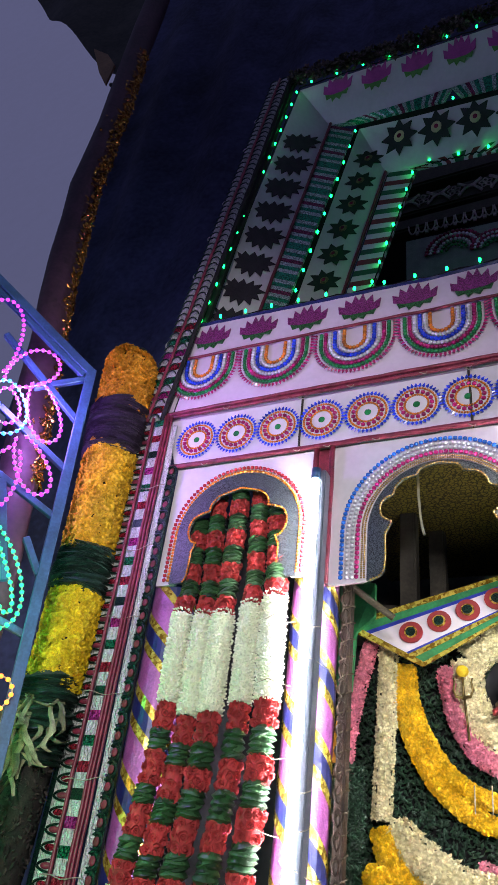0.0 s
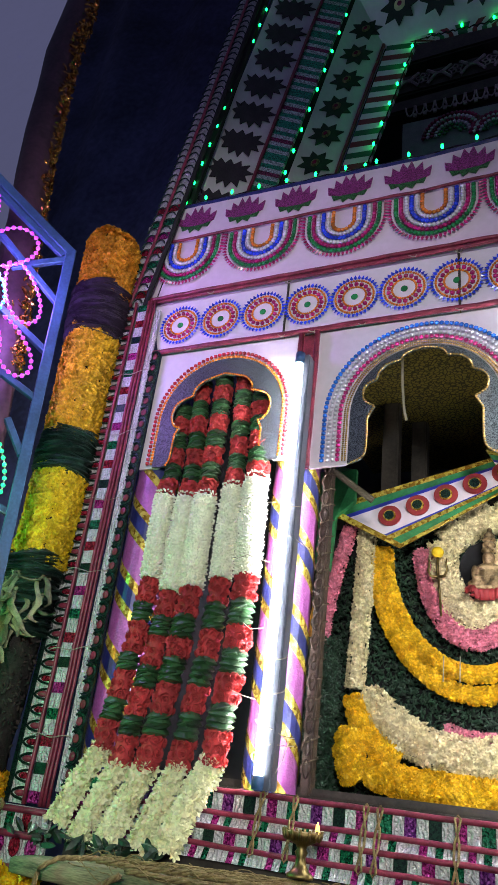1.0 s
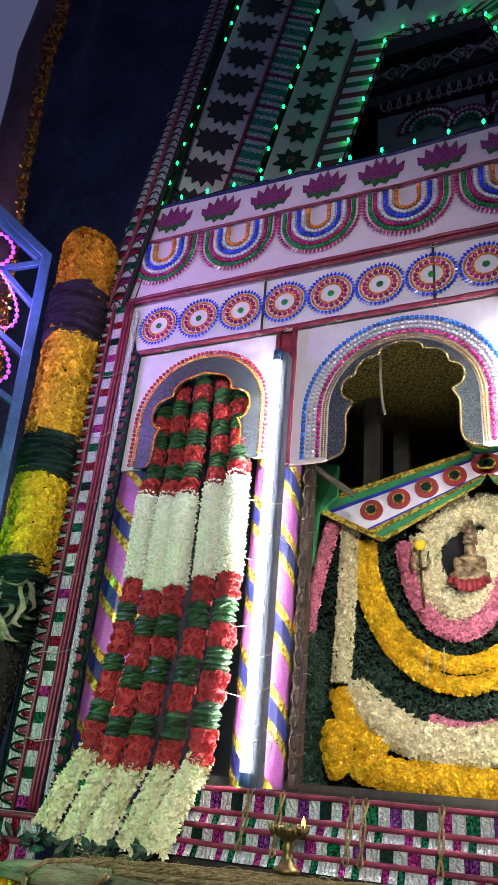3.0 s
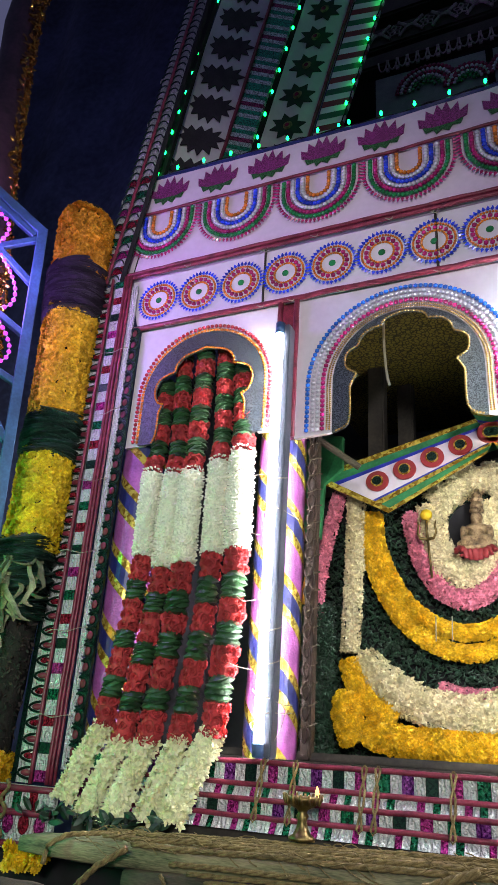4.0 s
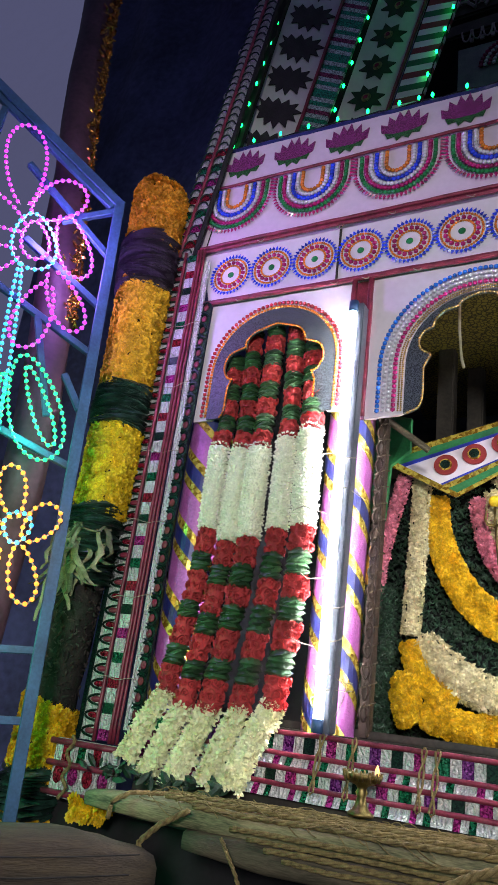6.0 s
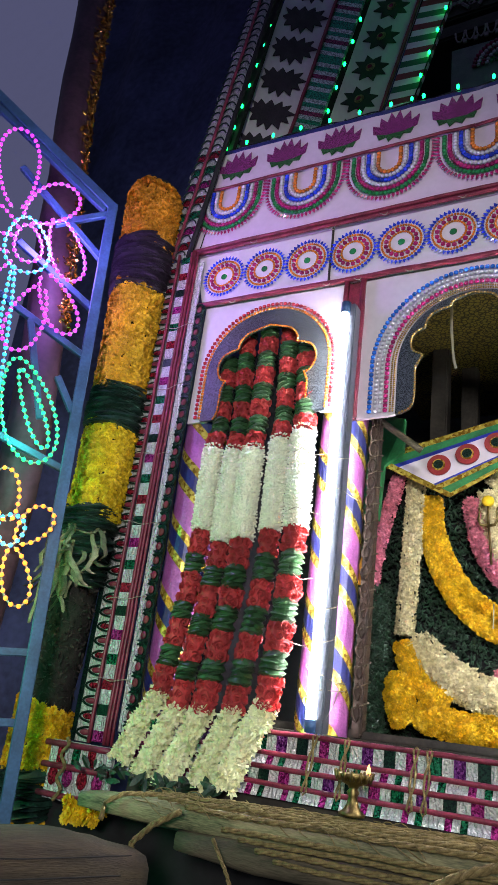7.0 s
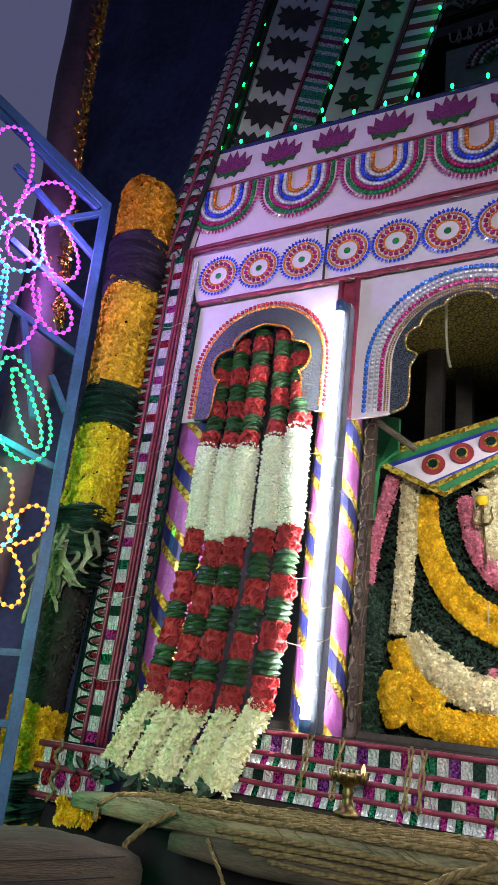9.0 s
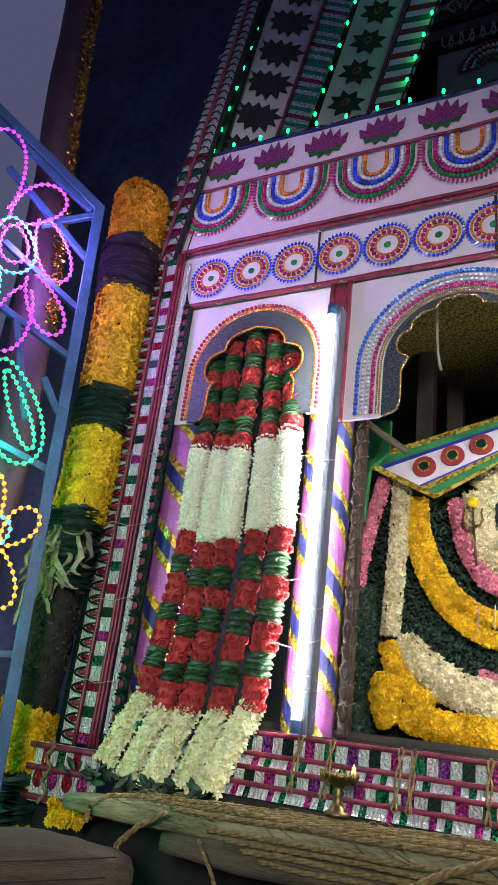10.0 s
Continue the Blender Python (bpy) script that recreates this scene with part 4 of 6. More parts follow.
BUD = ([(0, 0, -0.4), (0.34, 0, 0.10), (-0.17, 0.29, 0.10), (-0.17, -0.29, 0.10), (0.27, 0.09, 0.55), (-0.17, 0.20, 0.62), (-0.05, -0.27, 0.52), (0.02, 0.0, 0.80)],
       [(0, 2, 1), (0, 3, 2), (0, 1, 3), (1, 2, 5, 4), (2, 3, 6, 5), (3, 1, 4, 6), (4, 5, 7), (5, 6, 7), (6, 4, 7)])
LEAFSHAPE = ([(-1, 0, 0), (-0.5, -0.32, 0.12), (-0.5, 0.32, -0.10), (0.1, -0.40, 0.20), (0.1, 0.36, -0.16), (0.65, -0.26, 0.14), (0.65, 0.24, -0.10), (1, 0, 0), (-0.4, 0, 0.25), (0.1, 0, 0.32), (0.6, 0, 0.24)],
             [(0, 1, 8), (0, 8, 2), (1, 3, 9, 8), (8, 9, 4, 2), (3, 5, 10, 9), (9, 10, 6, 4), (5, 7, 10), (10, 7, 6)])


def shared(name, template, material):
    me = bpy.data.meshes.new(name)
    me.from_pydata(template[0], [], template[1])
    me.materials.append(material)
    return me




def wrapped_leaf():
    """A leaf folded round a rope of radius 1 along z: pointed ends, a raised fold."""
    verts, faces, n = [], [], 8
    for i in range(n + 1):
        a = -0.85 + 1.7 * i / n
        w = 0.30 * math.sin(math.pi * (0.06 + 0.88 * i / n)) ** 0.7
        for dz, out in ((-w, 0.74), (-0.35 * w, 1.12), (0.25 * w, 0.98), (w, 0.70)):
            verts.append((out * math.sin(a), -out * math.cos(a), dz + 0.05 * math.sin(3 * a)))
        if i:
            b = 4 * (i - 1)
            faces += [(b + k, b + 4 + k, b + 5 + k, b + 1 + k) for k in range(3)]
    return verts, faces


ROSE_MESHES, LEAF_MESH = [shared("rose", rolled_rose(k), ROSE) for k in range(5)], shared("leaf", wrapped_leaf(), LEAF)


def place(name, me, m, parent):
    ob = new(name, me)
    ob.matrix_world = m
    ob.parent = parent
    return ob


def garland_strand(path, z_w0, z_w1, z_t, seed, r=0.036):
    """One hanging rope: roses and folded leaves by turns, a white middle, roses again and a cream tail."""
    rng = random.Random(seed)
    g = thing("garland_strand", "hanging rope of red roses, green leaves and white blossoms", "garland", "garlands in the arch")
    z_top = path[0][2]

    def girth(z):
        """The rope grows fuller towards its lower end."""
        return r * (0.99 + 0.06 * max(0.0, min(1.0, (z_w1 + 0.05 - z) / 0.25)))

    def at_height(z):
        lo, hi = 0.0, 1.0
        for _ in range(24):
            mid = (lo + hi) / 2
            lo, hi = (mid, hi) if along(path, mid)[0].z > z else (lo, mid)
        return lo

    def core(za, zb, thick, material):
        sa, sb = at_height(za), at_height(zb)
        pts = [along(path, sa + (sb - sa) * i / 12)[0] for i in range(13)]
        part("core", sweep(pts, lambda t: girth(za + (zb - za) * t) * thick, 10), material, g, smooth=True)

    def rose_band(za, zb):
        core(za - 0.004, zb + 0.004, 0.80, ROSE)
        for j in range(3):
            z = za + (zb - za) * (j + 0.5) / 3
            p, t, _ = along(path, at_height(z))
            q = girth(z)
            for k in range(7):
                a = 2 * math.pi * (k + 0.5 * (j % 2) + rng.uniform(-0.2, 0.2)) / 7
                n = Vector((math.sin(a), -math.cos(a), 0))
                if n.y < 0.45:
                    place("rose", rng.choice(ROSE_MESHES), facing(p + n * q * 0.76 + Vector((0, 0, rng.uniform(-0.004, 0.004))), n + Vector((0, 0, -0.1)), 0.44 * q * rng.uniform(0.85, 1.2), rng, 0.35), g)

    def leaf_band(za, zb):
        for j in range(4):
            z = za + (zb - za) * (j + 0.5) / 4
            p, t, _ = along(path, at_height(z))
            for k in range(4):
                turn = -1.5 + 3.0 * (k + 0.5 * (j % 2) + rng.uniform(-0.3, 0.3)) / 3.5
                grow = rng.uniform(0.82, 0.98) * girth(z)
                place("leaf", LEAF_MESH, Matrix.Translation(p) @ Matrix.Rotation(turn, 4, "Z") @ Matrix.Rotation(rng.uniform(-0.3, 0.3), 4, "Y") @ Matrix.Diagonal((grow, grow, 0.040 * rng.uniform(0.85, 1.2), 1)), g)

    core(z_top - 0.005, z_w0, 0.66, DARKLEAF)
    core(z_w0 - 0.002, z_w1 + 0.002, 0.92, JASMINE)
    core(z_w1, z_t, 0.66, DARKLEAF)
    core(z_t - 0.002, path[-1][2] + 0.004, 0.66, TUBEROSE)
    z, kind = z_w0, 0
    while z < z_top - 0.01:
        (rose_band if kind == 0 else leaf_band)(z + 0.062, z)
        z, kind = z + (0.062 if kind == 0 else 0.060), 1 - kind
    z, kind = z_w1, 0
    h = (z_w1 - z_t) / 7
    cuts = [z_w1 - h * k * (1.0 if k % 2 == 0 else 1.0 + 0.12 / k) + (rng.uniform(-0.013, 0.013) if 0 < k < 7 else 0) for k in range(8)]
    for k in range(7):
        (rose_band if k % 2 == 0 else leaf_band)(cuts[k], cuts[k + 1])
    v, f = scatter(BUD, flower_rope(path, r * 0.97, 0.0066, BUD, 0.0092, rng, at_height(z_w0 + 0.004), at_height(z_w1 - 0.004), 0.8))
    tagged(mesh_object("white_blossoms", v, f, JASMINE, g, "dense white jasmine blossoms"), kind="stuff")
    v, f = scatter(STARFLOWER, flower_rope(path, r * 0.68, 0.0108, BUD, 0.0150, rng, at_height(z_t + 0.004), 1.0, 0.9))
    tagged(mesh_object("cream_blossoms", v, f, TUBEROSE, g, "cream tuberose blossoms"), kind="stuff")
    return g


STRANDS = [
    # x and height where it leaves the arch, x and height of the white part's ends, of the cream tail's ends, radius, depth
    ((-0.366, 2.575), (-0.331, 2.222), (-0.309, 1.960), (-0.352, 1.512), (-0.415, 1.335), 0.0290, 0.000),
    ((-0.310, 2.670), (-0.263, 2.218), (-0.249, 1.928), (-0.300, 1.477), (-0.352, 1.302), 0.0290, 0.012),
    ((-0.230, 2.685), (-0.186, 2.207), (-0.168, 1.931), (-0.207, 1.480), (-0.262, 1.297), 0.0318, -0.012),
    ((-0.157, 2.660), (-0.109, 2.241), (-0.093, 1.961), (-0.127, 1.488), (-0.180, 1.308), 0.0300, 0.006),
    ((-0.086, 2.590), (-0.030, 2.253), (-0.010, 1.963), (-0.032, 1.506), (-0.100, 1.315), 0.0335, -0.010),
]
for k, (a, b, c, d, e, r, y) in enumerate(STRANDS):
    mid = (b[0] + 0.25 * (a[0] - b[0]) - 0.005, 0.020 + y, b[1] + 0.25 * (a[1] - b[1]))
    path = [(a[0], 0.060, a[1]), mid, (b[0], -0.020 + y, b[1]), ((b[0] + c[0]) / 2, -0.038 + y, (b[1] + c[1]) / 2), (c[0], -0.050 + y, c[1]), (c[0] * 0.62 + d[0] * 0.38 + 0.008, -0.060 + y, c[1] * 0.6 + d[1] * 0.4),
            (d[0], -0.070 + y, d[1]), ((d[0] + e[0]) / 2 - 0.002, -0.092 + y, (d[1] + e[1]) / 2), (e[0], -0.115 + y, e[1])]
    garland_strand(path, b[1], c[1], d[1], 40 + k, r)
for k, (x, z) in enumerate(((-0.45, 1.305), (-0.36, 1.298), (-0.26, 1.298), (-0.16, 1.306))):
    g = thing("leaf_spray", "green leaves tucked under the garland ends", "leaves", "leaf sprays")
    rng = random.Random(90 + k)
    v, f = scatter(LEAFSHAPE, [facing((x + rng.uniform(-0.06, 0.06), -0.16 + rng.uniform(-0.03, 0.03), z + rng.uniform(-0.01, 0.02)), (0, -0.6, 0.6), rng.uniform(0.014, 0.024), rng, 0.8) for _ in range(12)])
    tagged(mesh_object("leaf_clump", v, f, DARKLEAF, g), kind="stuff")

# ---- stepped mirror-work rail at the foot of the facade ----
rail = thing("mirror_rail", "stepped base rail of silver, pink and green mirror-work", "railing")
X0, X1 = -0.42, 1.45


def tile_row(y0, z0, y1, z1, width, colours, seed, x0=X0):
    rng = random.Random(seed)
    x, k = x0, 0
    while x < X1:
        w = width * rng.uniform(0.9, 1.1)
        part("mirror_tile", slab([(x, y0, z0), (x + w - 0.001, y0, z0), (x + w - 0.001, y1, z1), (x, y1, z1)], 0.006), colours[k % len(colours)], rail)
        x += w
        k += 1


BIG = [SILVER, DARKFOIL, SILVER, PINKFOIL, SILVER, GREENFOIL, SILVER, VIOLETFOIL]
SMALLC = [SILVER, PINKFOIL, SILVER, GREENFOIL, SILVER, SILVER]
tile_row(-0.030, 1.409, -0.028, 1.447, 0.027, BIG, 1)
tile_row(-0.052, 1.380, -0.036, 1.402, 0.0155, SMALLC, 2)
tile_row(-0.058, 1.344, -0.056, 1.371, 0.027, BIG[3:] + BIG[:3], 3)
tile_row(-0.080, 1.312, -0.064, 1.337, 0.0155, SMALLC[2:] + SMALLC[:2], 4)
part("backing", slab([(X0, -0.026, 1.28), (X1, -0.026, 1.28), (X1, 0.06, 1.28), (X0, 0.06, 1.28)], 0.168, (0, 0, 1)), DARKWOOD, rail)
part("backing", slab([(X0, -0.052, 1.20), (X1, -0.052, 1.20), (X1, -0.028, 1.20), (X0, -0.028, 1.20)], 0.172, (0, 0, 1)), DARKWOOD, rail)
for y, z in ((-0.030, 1.453), (-0.036, 1.405), (-0.056, 1.375), (-0.062, 1.340)):
    cane("batten", (X0, y - 0.004, z), (X1, y - 0.004, z), 0.0062, MAROON, rail, seed=int(z * 1000))
for x in (0.09, 0.17, 0.33, 0.36, 0.52, 0.70):
    part("string_tie", sweep([(x + 0.006 * math.sin(3 * a), -0.046 - 0.05 * (0.5 - 0.5 * math.cos(a)), 1.462 - 0.13 * (0.5 - 0.5 * math.cos(a))) for a in (0.45 * k for k in range(15))], 0.0028, 5), ROPE, rail)
part("floor_board", box(-0.40, 1.35, 0.02, 1.40, 1.448, 1.462), DARKWOOD, rail)
corner = thing("corner_panel", "short mirror-work panel with pink scallops at the post's foot", "panel")
for k in range(7):
    part("mirror_tile", slab([(-0.655 + 0.026 * k, -0.100, 1.305), (-0.630 + 0.026 * k, -0.100, 1.305), (-0.630 + 0.026 * k, -0.100, 1.345), (-0.655 + 0.026 * k, -0.100, 1.345)], 0.006), (SILVER, REDFOIL, SILVER, GREENFOIL)[k % 4], corner)
part("back_board", slab([(-0.66, -0.092, 1.215), (-0.45, -0.092, 1.215), (-0.45, -0.092, 1.36), (-0.66, -0.092, 1.36)], 0.012), SILVER, corner)
for k in range(4):
    v, f = scatter(BALL2, [Matrix.Translation((-0.632 + 0.05 * k, -0.099, 1.272)) @ Matrix.Diagonal((0.017, 0.006, 0.024, 1))])
    mesh_object("scallop", v, f, PINKFOIL if k % 2 else REDFOIL, corner, smooth=True)
for z in (1.352, 1.298, 1.228):
    cane("batten", (-0.668, -0.108, z), (-0.445, -0.108, z), 0.008, MAROON, corner)
part("rope_tie", sweep([(-0.590 + 0.01 * math.sin(a * 2), -0.118, 1.37 - 0.018 * a) for a in (0.5 * k for k in range(18))], 0.005, 6), ROPE, corner)

# ---- brass oil lamp ----
lamp = thing("oil_lamp", "small brass oil lamp with a burning wick on a pedestal", "oil lamp", at=(0.245, -0.205, 1.318))
rows = [(0.0, 0.026), (0.006, 0.027), (0.012, 0.018), (0.022, 0.012), (0.036, 0.009), (0.044, 0.013), (0.050, 0.009), (0.056, 0.012), (0.062, 0.026), (0.072, 0.034), (0.078, 0.036), (0.079, 0.032), (0.072, 0.012)]
bm = bmesh.new()
rings = [[bm.verts.new((r * math.cos(2 * math.pi * k / 20), r * math.sin(2 * math.pi * k / 20), z)) for k in range(20)] for z, r in rows]
for a, b in zip(rings, rings[1:]):
    for k in range(20):
        bm.faces.new((a[k], a[(k + 1) % 20], b[(k + 1) % 20], b[k]))
bm.faces.new(rings[0][::-1])
bm.faces.new(rings[-1])
part("pedestal_bowl", bm, BRASS, lamp, smooth=True)
for k in range(14):
    a = 2 * math.pi * k / 14
    part("rim_lobe", sweep([(0.032 * math.cos(a), 0.032 * math.sin(a), 0.066), (0.037 * math.cos(a), 0.037 * math.sin(a), 0.074), (0.040 * math.cos(a), 0.040 * math.sin(a), 0.084)], lambda q: 0.0055 * (1 - 0.6 * q), 6), BRASS, lamp, smooth=True)
part("flame", sweep([(0.030, 0, 0.078 + 0.022 * k / 7) for k in range(8)], lambda s: 0.0042 * math.sin(math.pi * min(0.98, 0.15 + 0.85 * s)) + 0.0004, 10), FLAME, lamp, "small yellow flame", True)
part("wick", sweep([(0.022, 0, 0.074), (0.030, 0, 0.082)], 0.0018, 6), STRING, lamp)

# ---- planks, ropes and the log in front ----
plank = thing("mossy_plank", "weathered mossy wooden plank bound with jute rope", "plank")


def rough_bar(a, b, w, h, seed, n=26, rag=0.05):
    """A worn timber bar from a to b with uneven, rounded edges."""
    rng = random.Random(seed)
    a, b = Vector(a), Vector(b)
    d = (b - a).normalized()
    side = d.cross(Vector((0, 0, 1))).normalized()
    bm, rings = bmesh.new(), []
    for i in range(n + 1):
        s = i / n
        c = a.lerp(b, s)
        e = 0.72 + 0.28 * min(1, 8 * s, 8 * (1 - s))
        ring = []
        for k in range(12):
            t = 2 * math.pi * k / 12
            u, q = abs(math.cos(t)) ** 0.45 * (1 if math.cos(t) > 0 else -1), abs(math.sin(t)) ** 0.45 * (1 if math.sin(t) > 0 else -1)
            ring.append(bm.verts.new(c + side * (u * w * e * (1 + rng.uniform(-rag, rag))) + Vector((0, 0, q * h * e * (1 + rng.uniform(-rag, rag) * 1.5)))))
        rings.append(ring)
    for p, q in zip(rings, rings[1:]):
        for k in range(12):
            bm.faces.new((p[k], p[(k + 1) % 12], q[(k + 1) % 12], q[k]))
    bm.faces.new(rings[0][::-1])
    bm.faces.new(rings[-1])
    return bm


part("board", rough_bar((-0.375, -0.245, 1.258), (1.10, -0.215, 1.292), 0.075, 0.024, 11), MOSSY, plank, smooth=True)
under = thing("support_beam", "dark weathered beam under the plank", "beam")
part("beam", rough_bar((-0.10, -0.250, 1.222), (1.15, -0.235, 1.238), 0.078, 0.030, 12), WOOD, under, smooth=True)


def twisted_rope(name, path, r, label="", parent=None):
    """A laid rope of three strands."""
    g = parent or thing(name, label, "rope", "ropes")
    n = max(30, int(along(path, 0)[2] / 0.012))
    for s in range(3):
        pts = []
        for i in range(n + 1):
            p, t, ln = along(path, i / n)
            side = t.cross(Vector((0, 0.3, 1))).normalized()
            up = side.cross(t)
            a = 2 * math.pi * s / 3 + i * 0.9
            pts.append(p + (side * math.cos(a) + up * math.sin(a)) * r * 0.52)
        part("strand", sweep(pts, r * 0.58, 6), ROPE, g, smooth=True)
    return g


rng = random.Random(21)
for k in range(9):
    y, z = -0.185 - 0.016 * k, 1.288 + 0.008 * math.sin(k * 2.2)
    x0 = (-0.22, -0.05, 0.02, -0.12, 0.06, -0.02, 0.04, -0.16, -0.08)[k]
    pts = [(x0 + (1.15 - x0) * i / 12, y + rng.uniform(-0.004, 0.004), z + 0.024 * (x0 + 0.375 + (1.15 - x0) * i / 12) + rng.uniform(-0.003, 0.003)) for i in range(13)]
    twisted_rope("jute_rope", pts, rng.uniform(0.0042, 0.0060), "worn jute rope laid along the plank")
for k in range(4):
    pts = [(0.02 + 0.04 * k + 1.12 * i / 12, -0.328 - 0.001 * k, 1.268 - 0.013 * k + 0.020 * i / 12 + rng.uniform(-0.003, 0.003)) for i in range(13)]
    twisted_rope("jute_rope", pts, rng.uniform(0.0042, 0.0060), "worn jute rope laid along the plank")
straw = thing("loose_fibre", "loose jute fibres and straw on the plank", "fibre")
for k in range(190):
    x, a = rng.uniform(-0.25, 0.95), rng.uniform(-0.6, 0.6)
    p, l = Vector((x, rng.uniform(-0.34, -0.19), 1.288 + 0.024 * (x + 0.375) + rng.uniform(-0.004, 0.01))), rng.uniform(0.03, 0.11)
    part("fibre", sweep([p + Vector((l * s * math.cos(a), -0.015 * s, l * s * math.sin(a) * 0.3 + 0.012 * math.sin(3 * s + k) - 0.02 * s * s)) for s in (j / 5 for j in range(6))], 0.0011, 4), ROPE, straw)
twisted_rope("hanging_rope", [(-0.06, -0.36, 1.285), (-0.12, -0.365, 1.25), (-0.165, -0.365, 1.21), (-0.15, -0.36, 1.17), (-0.165, -0.355, 1.12), (-0.16, -0.35, 1.05)], 0.0065, "frayed jute rope end hanging from the plank")
twisted_rope("hanging_rope", [(0.02, -0.36, 1.25), (0.06, -0.365, 1.20), (0.085, -0.36, 1.15), (0.10, -0.35, 1.08)], 0.004, "frayed jute rope end hanging from the plank")
twisted_rope("binding_rope", [(-0.27, -0.34, 1.235), (-0.268, -0.335, 1.27), (-0.24, -0.31, 1.290), (-0.18, -0.25, 1.295), (-0.14, -0.17, 1.290)], 0.0055, "jute rope bound over the plank")
twisted_rope("binding_rope", [(0.36, -0.37, 1.19), (0.42, -0.375, 1.235), (0.50, -0.36, 1.28), (0.60, -0.33, 1.315)], 0.0080, "jute rope bound over the plank")
log = thing("log", "thick grey weathered log with cracked bark", "log")
trunk = part("trunk", rough_bar((-0.66, 0, 0), (0.66, 0, 0), 0.105, 0.120, 17, 40, 0.012), SHADEDLOG, log, smooth=True)
trunk.matrix_world = pose(-0.415, -0.970, 1.116, 0, 0, 67.7)
rng = random.Random(18)
AX, FACE = Vector((0.380, 0.925, 0.0)), Vector((0.925, -0.380, 0.0))
for k in range(7):
    z = 1.206 - 0.030 * k
    p0 = Vector((-0.164, -0.360, z)) + FACE * (0.1045 if k else 0.098) - AX * rng.uniform(0.05, 0.12)
    part("crack", sweep([p0 - AX * (0.11 * i) + Vector((0, 0, rng.uniform(-0.004, 0.004))) for i in range(5 + k % 4)], 0.0013, 5, 0.4), BLACKSHADE, log)
# added black sheet stands in for the darkness under the platform
part("dark_underside", slab([(-0.7, -0.045, 0.0), (1.5, -0.045, 0.0), (1.5, -0.045, 1.20), (-0.7, -0.045, 1.20)], 0.05), BLACKSHADE, tagged(thing("skirt_cloth", "black sheet painting in the darkness below the chariot platform", "cloth")))

# ---- marigold column ----
STRAPLEAF = mat("glossy_dark_leaf", (0.010, 0.030, 0.022), 0.38, vary=0.6, scale=30, bump=0.4, island=0.6)
PLUMLEAF = mat("plum_dark_leaf", (0.026, 0.018, 0.034), 0.42, vary=0.6, scale=30, bump=0.4, island=0.6)
column = thing("marigold_column", "round column wrapped in marigold garlands and dark leaves", "column")
col_x = lambda z: float(np.interp(z, (1.1, 1.35, 2.15, 2.63, 3.2), (-0.752, -0.742, -0.708, -0.716, -0.728)))
col_r = lambda z: float(np.interp(z, (1.35, 2.15, 2.63, 3.17), (0.078, 0.081, 0.085, 0.099)))
part("trunk", sweep([(col_x(z), -0.06, z) for z in (0.9 + 0.1 * k for k in range(25))], 0.070, 20, 0.05), mat("dark_bark", (0.016, 0.014, 0.012), 0.9, vary=0.8, scale=25, bump=1.0), column, "dark rough bark trunk", True)


def marigold_band(z0, z1, material, seed, crown=False):
    rng = random.Random(seed)
    ms = []
    n_rows = int((z1 - z0) / 0.0115)
    for i in range(n_rows + 1):
        z = z0 + (z1 - z0) * i / n_rows
        r = col_r(z)
        if crown and z > z1 - 0.10:
            r *= math.sqrt(max(0.05, 1 - ((z - z1 + 0.10) / 0.105) ** 2))
        n = max(6, int(2 * math.pi * r / 0.0115))
        for k in range(n):
            a = 2 * math.pi * (k + 0.5 * (i % 2)) / n + rng.uniform(-0.08, 0.08)
            if math.sin(a) > 0.55:
                continue
            zz = z + rng.uniform(-0.006, 0.006) - 0.022 * math.cos(a)
            nor = Vector((math.cos(a), math.sin(a), 0.8 if crown and z > z1 - 0.08 else 0.0))
            ms.append(facing((col_x(z) + r * rng.uniform(0.96, 1.05) * math.cos(a), -0.06 + r * rng.uniform(0.96, 1.05) * math.sin(a), zz), nor, 0.0120 * rng.uniform(0.8, 1.25), rng, 0.5))
    v, f = scatter(MARIGOLD, ms)
    tagged(mesh_object("marigold_band", v, f, material, column, "dense band of marigold heads"), kind="stuff")


marigold_band(3.015, 3.325, ORANGE, 1, True)
marigold_band(2.430, 2.835, mat("amber_marigold", (0.64, 0.39, 0.010), 0.6, vary=0.2, scale=12, bump=0.05, island=0.2), 2)
marigold_band(2.015, 2.305, LEMON, 3)
marigold_band(1.265, 1.445, YELLOW, 4)
marigold_band(1.08, 1.165, YELLOW, 5)
for z0, z1, sd in ((2.835, 3.015, 31), (2.305, 2.430, 32), (1.80, 2.015, 33), (1.165, 1.265, 34)):
    rng = random.Random(sd)
    ms = []
    for k in range(int(150 * (z1 - z0) / 0.15)):
        z, a = rng.uniform(z0 - 0.01, z1 + 0.01), rng.uniform(-1.9, 1.5)
        grow = col_r(z) * rng.uniform(0.92, 1.10)
        ms.append(Matrix.Translation((col_x(z), -0.06, z)) @ Matrix.Rotation(a, 4, "Z") @ Matrix.Rotation(rng.uniform(-0.22, 0.22), 4, "Y") @ Matrix.Diagonal((grow, grow, 0.075 * rng.uniform(0.6, 1.3), 1)))
    v, f = scatter(wrapped_leaf(), ms)
    tagged(mesh_object("leaf_wrap", v, f, STRAPLEAF if sd != 31 else PLUMLEAF, column, "dark glossy leaf straps wound round the column"), kind="stuff")
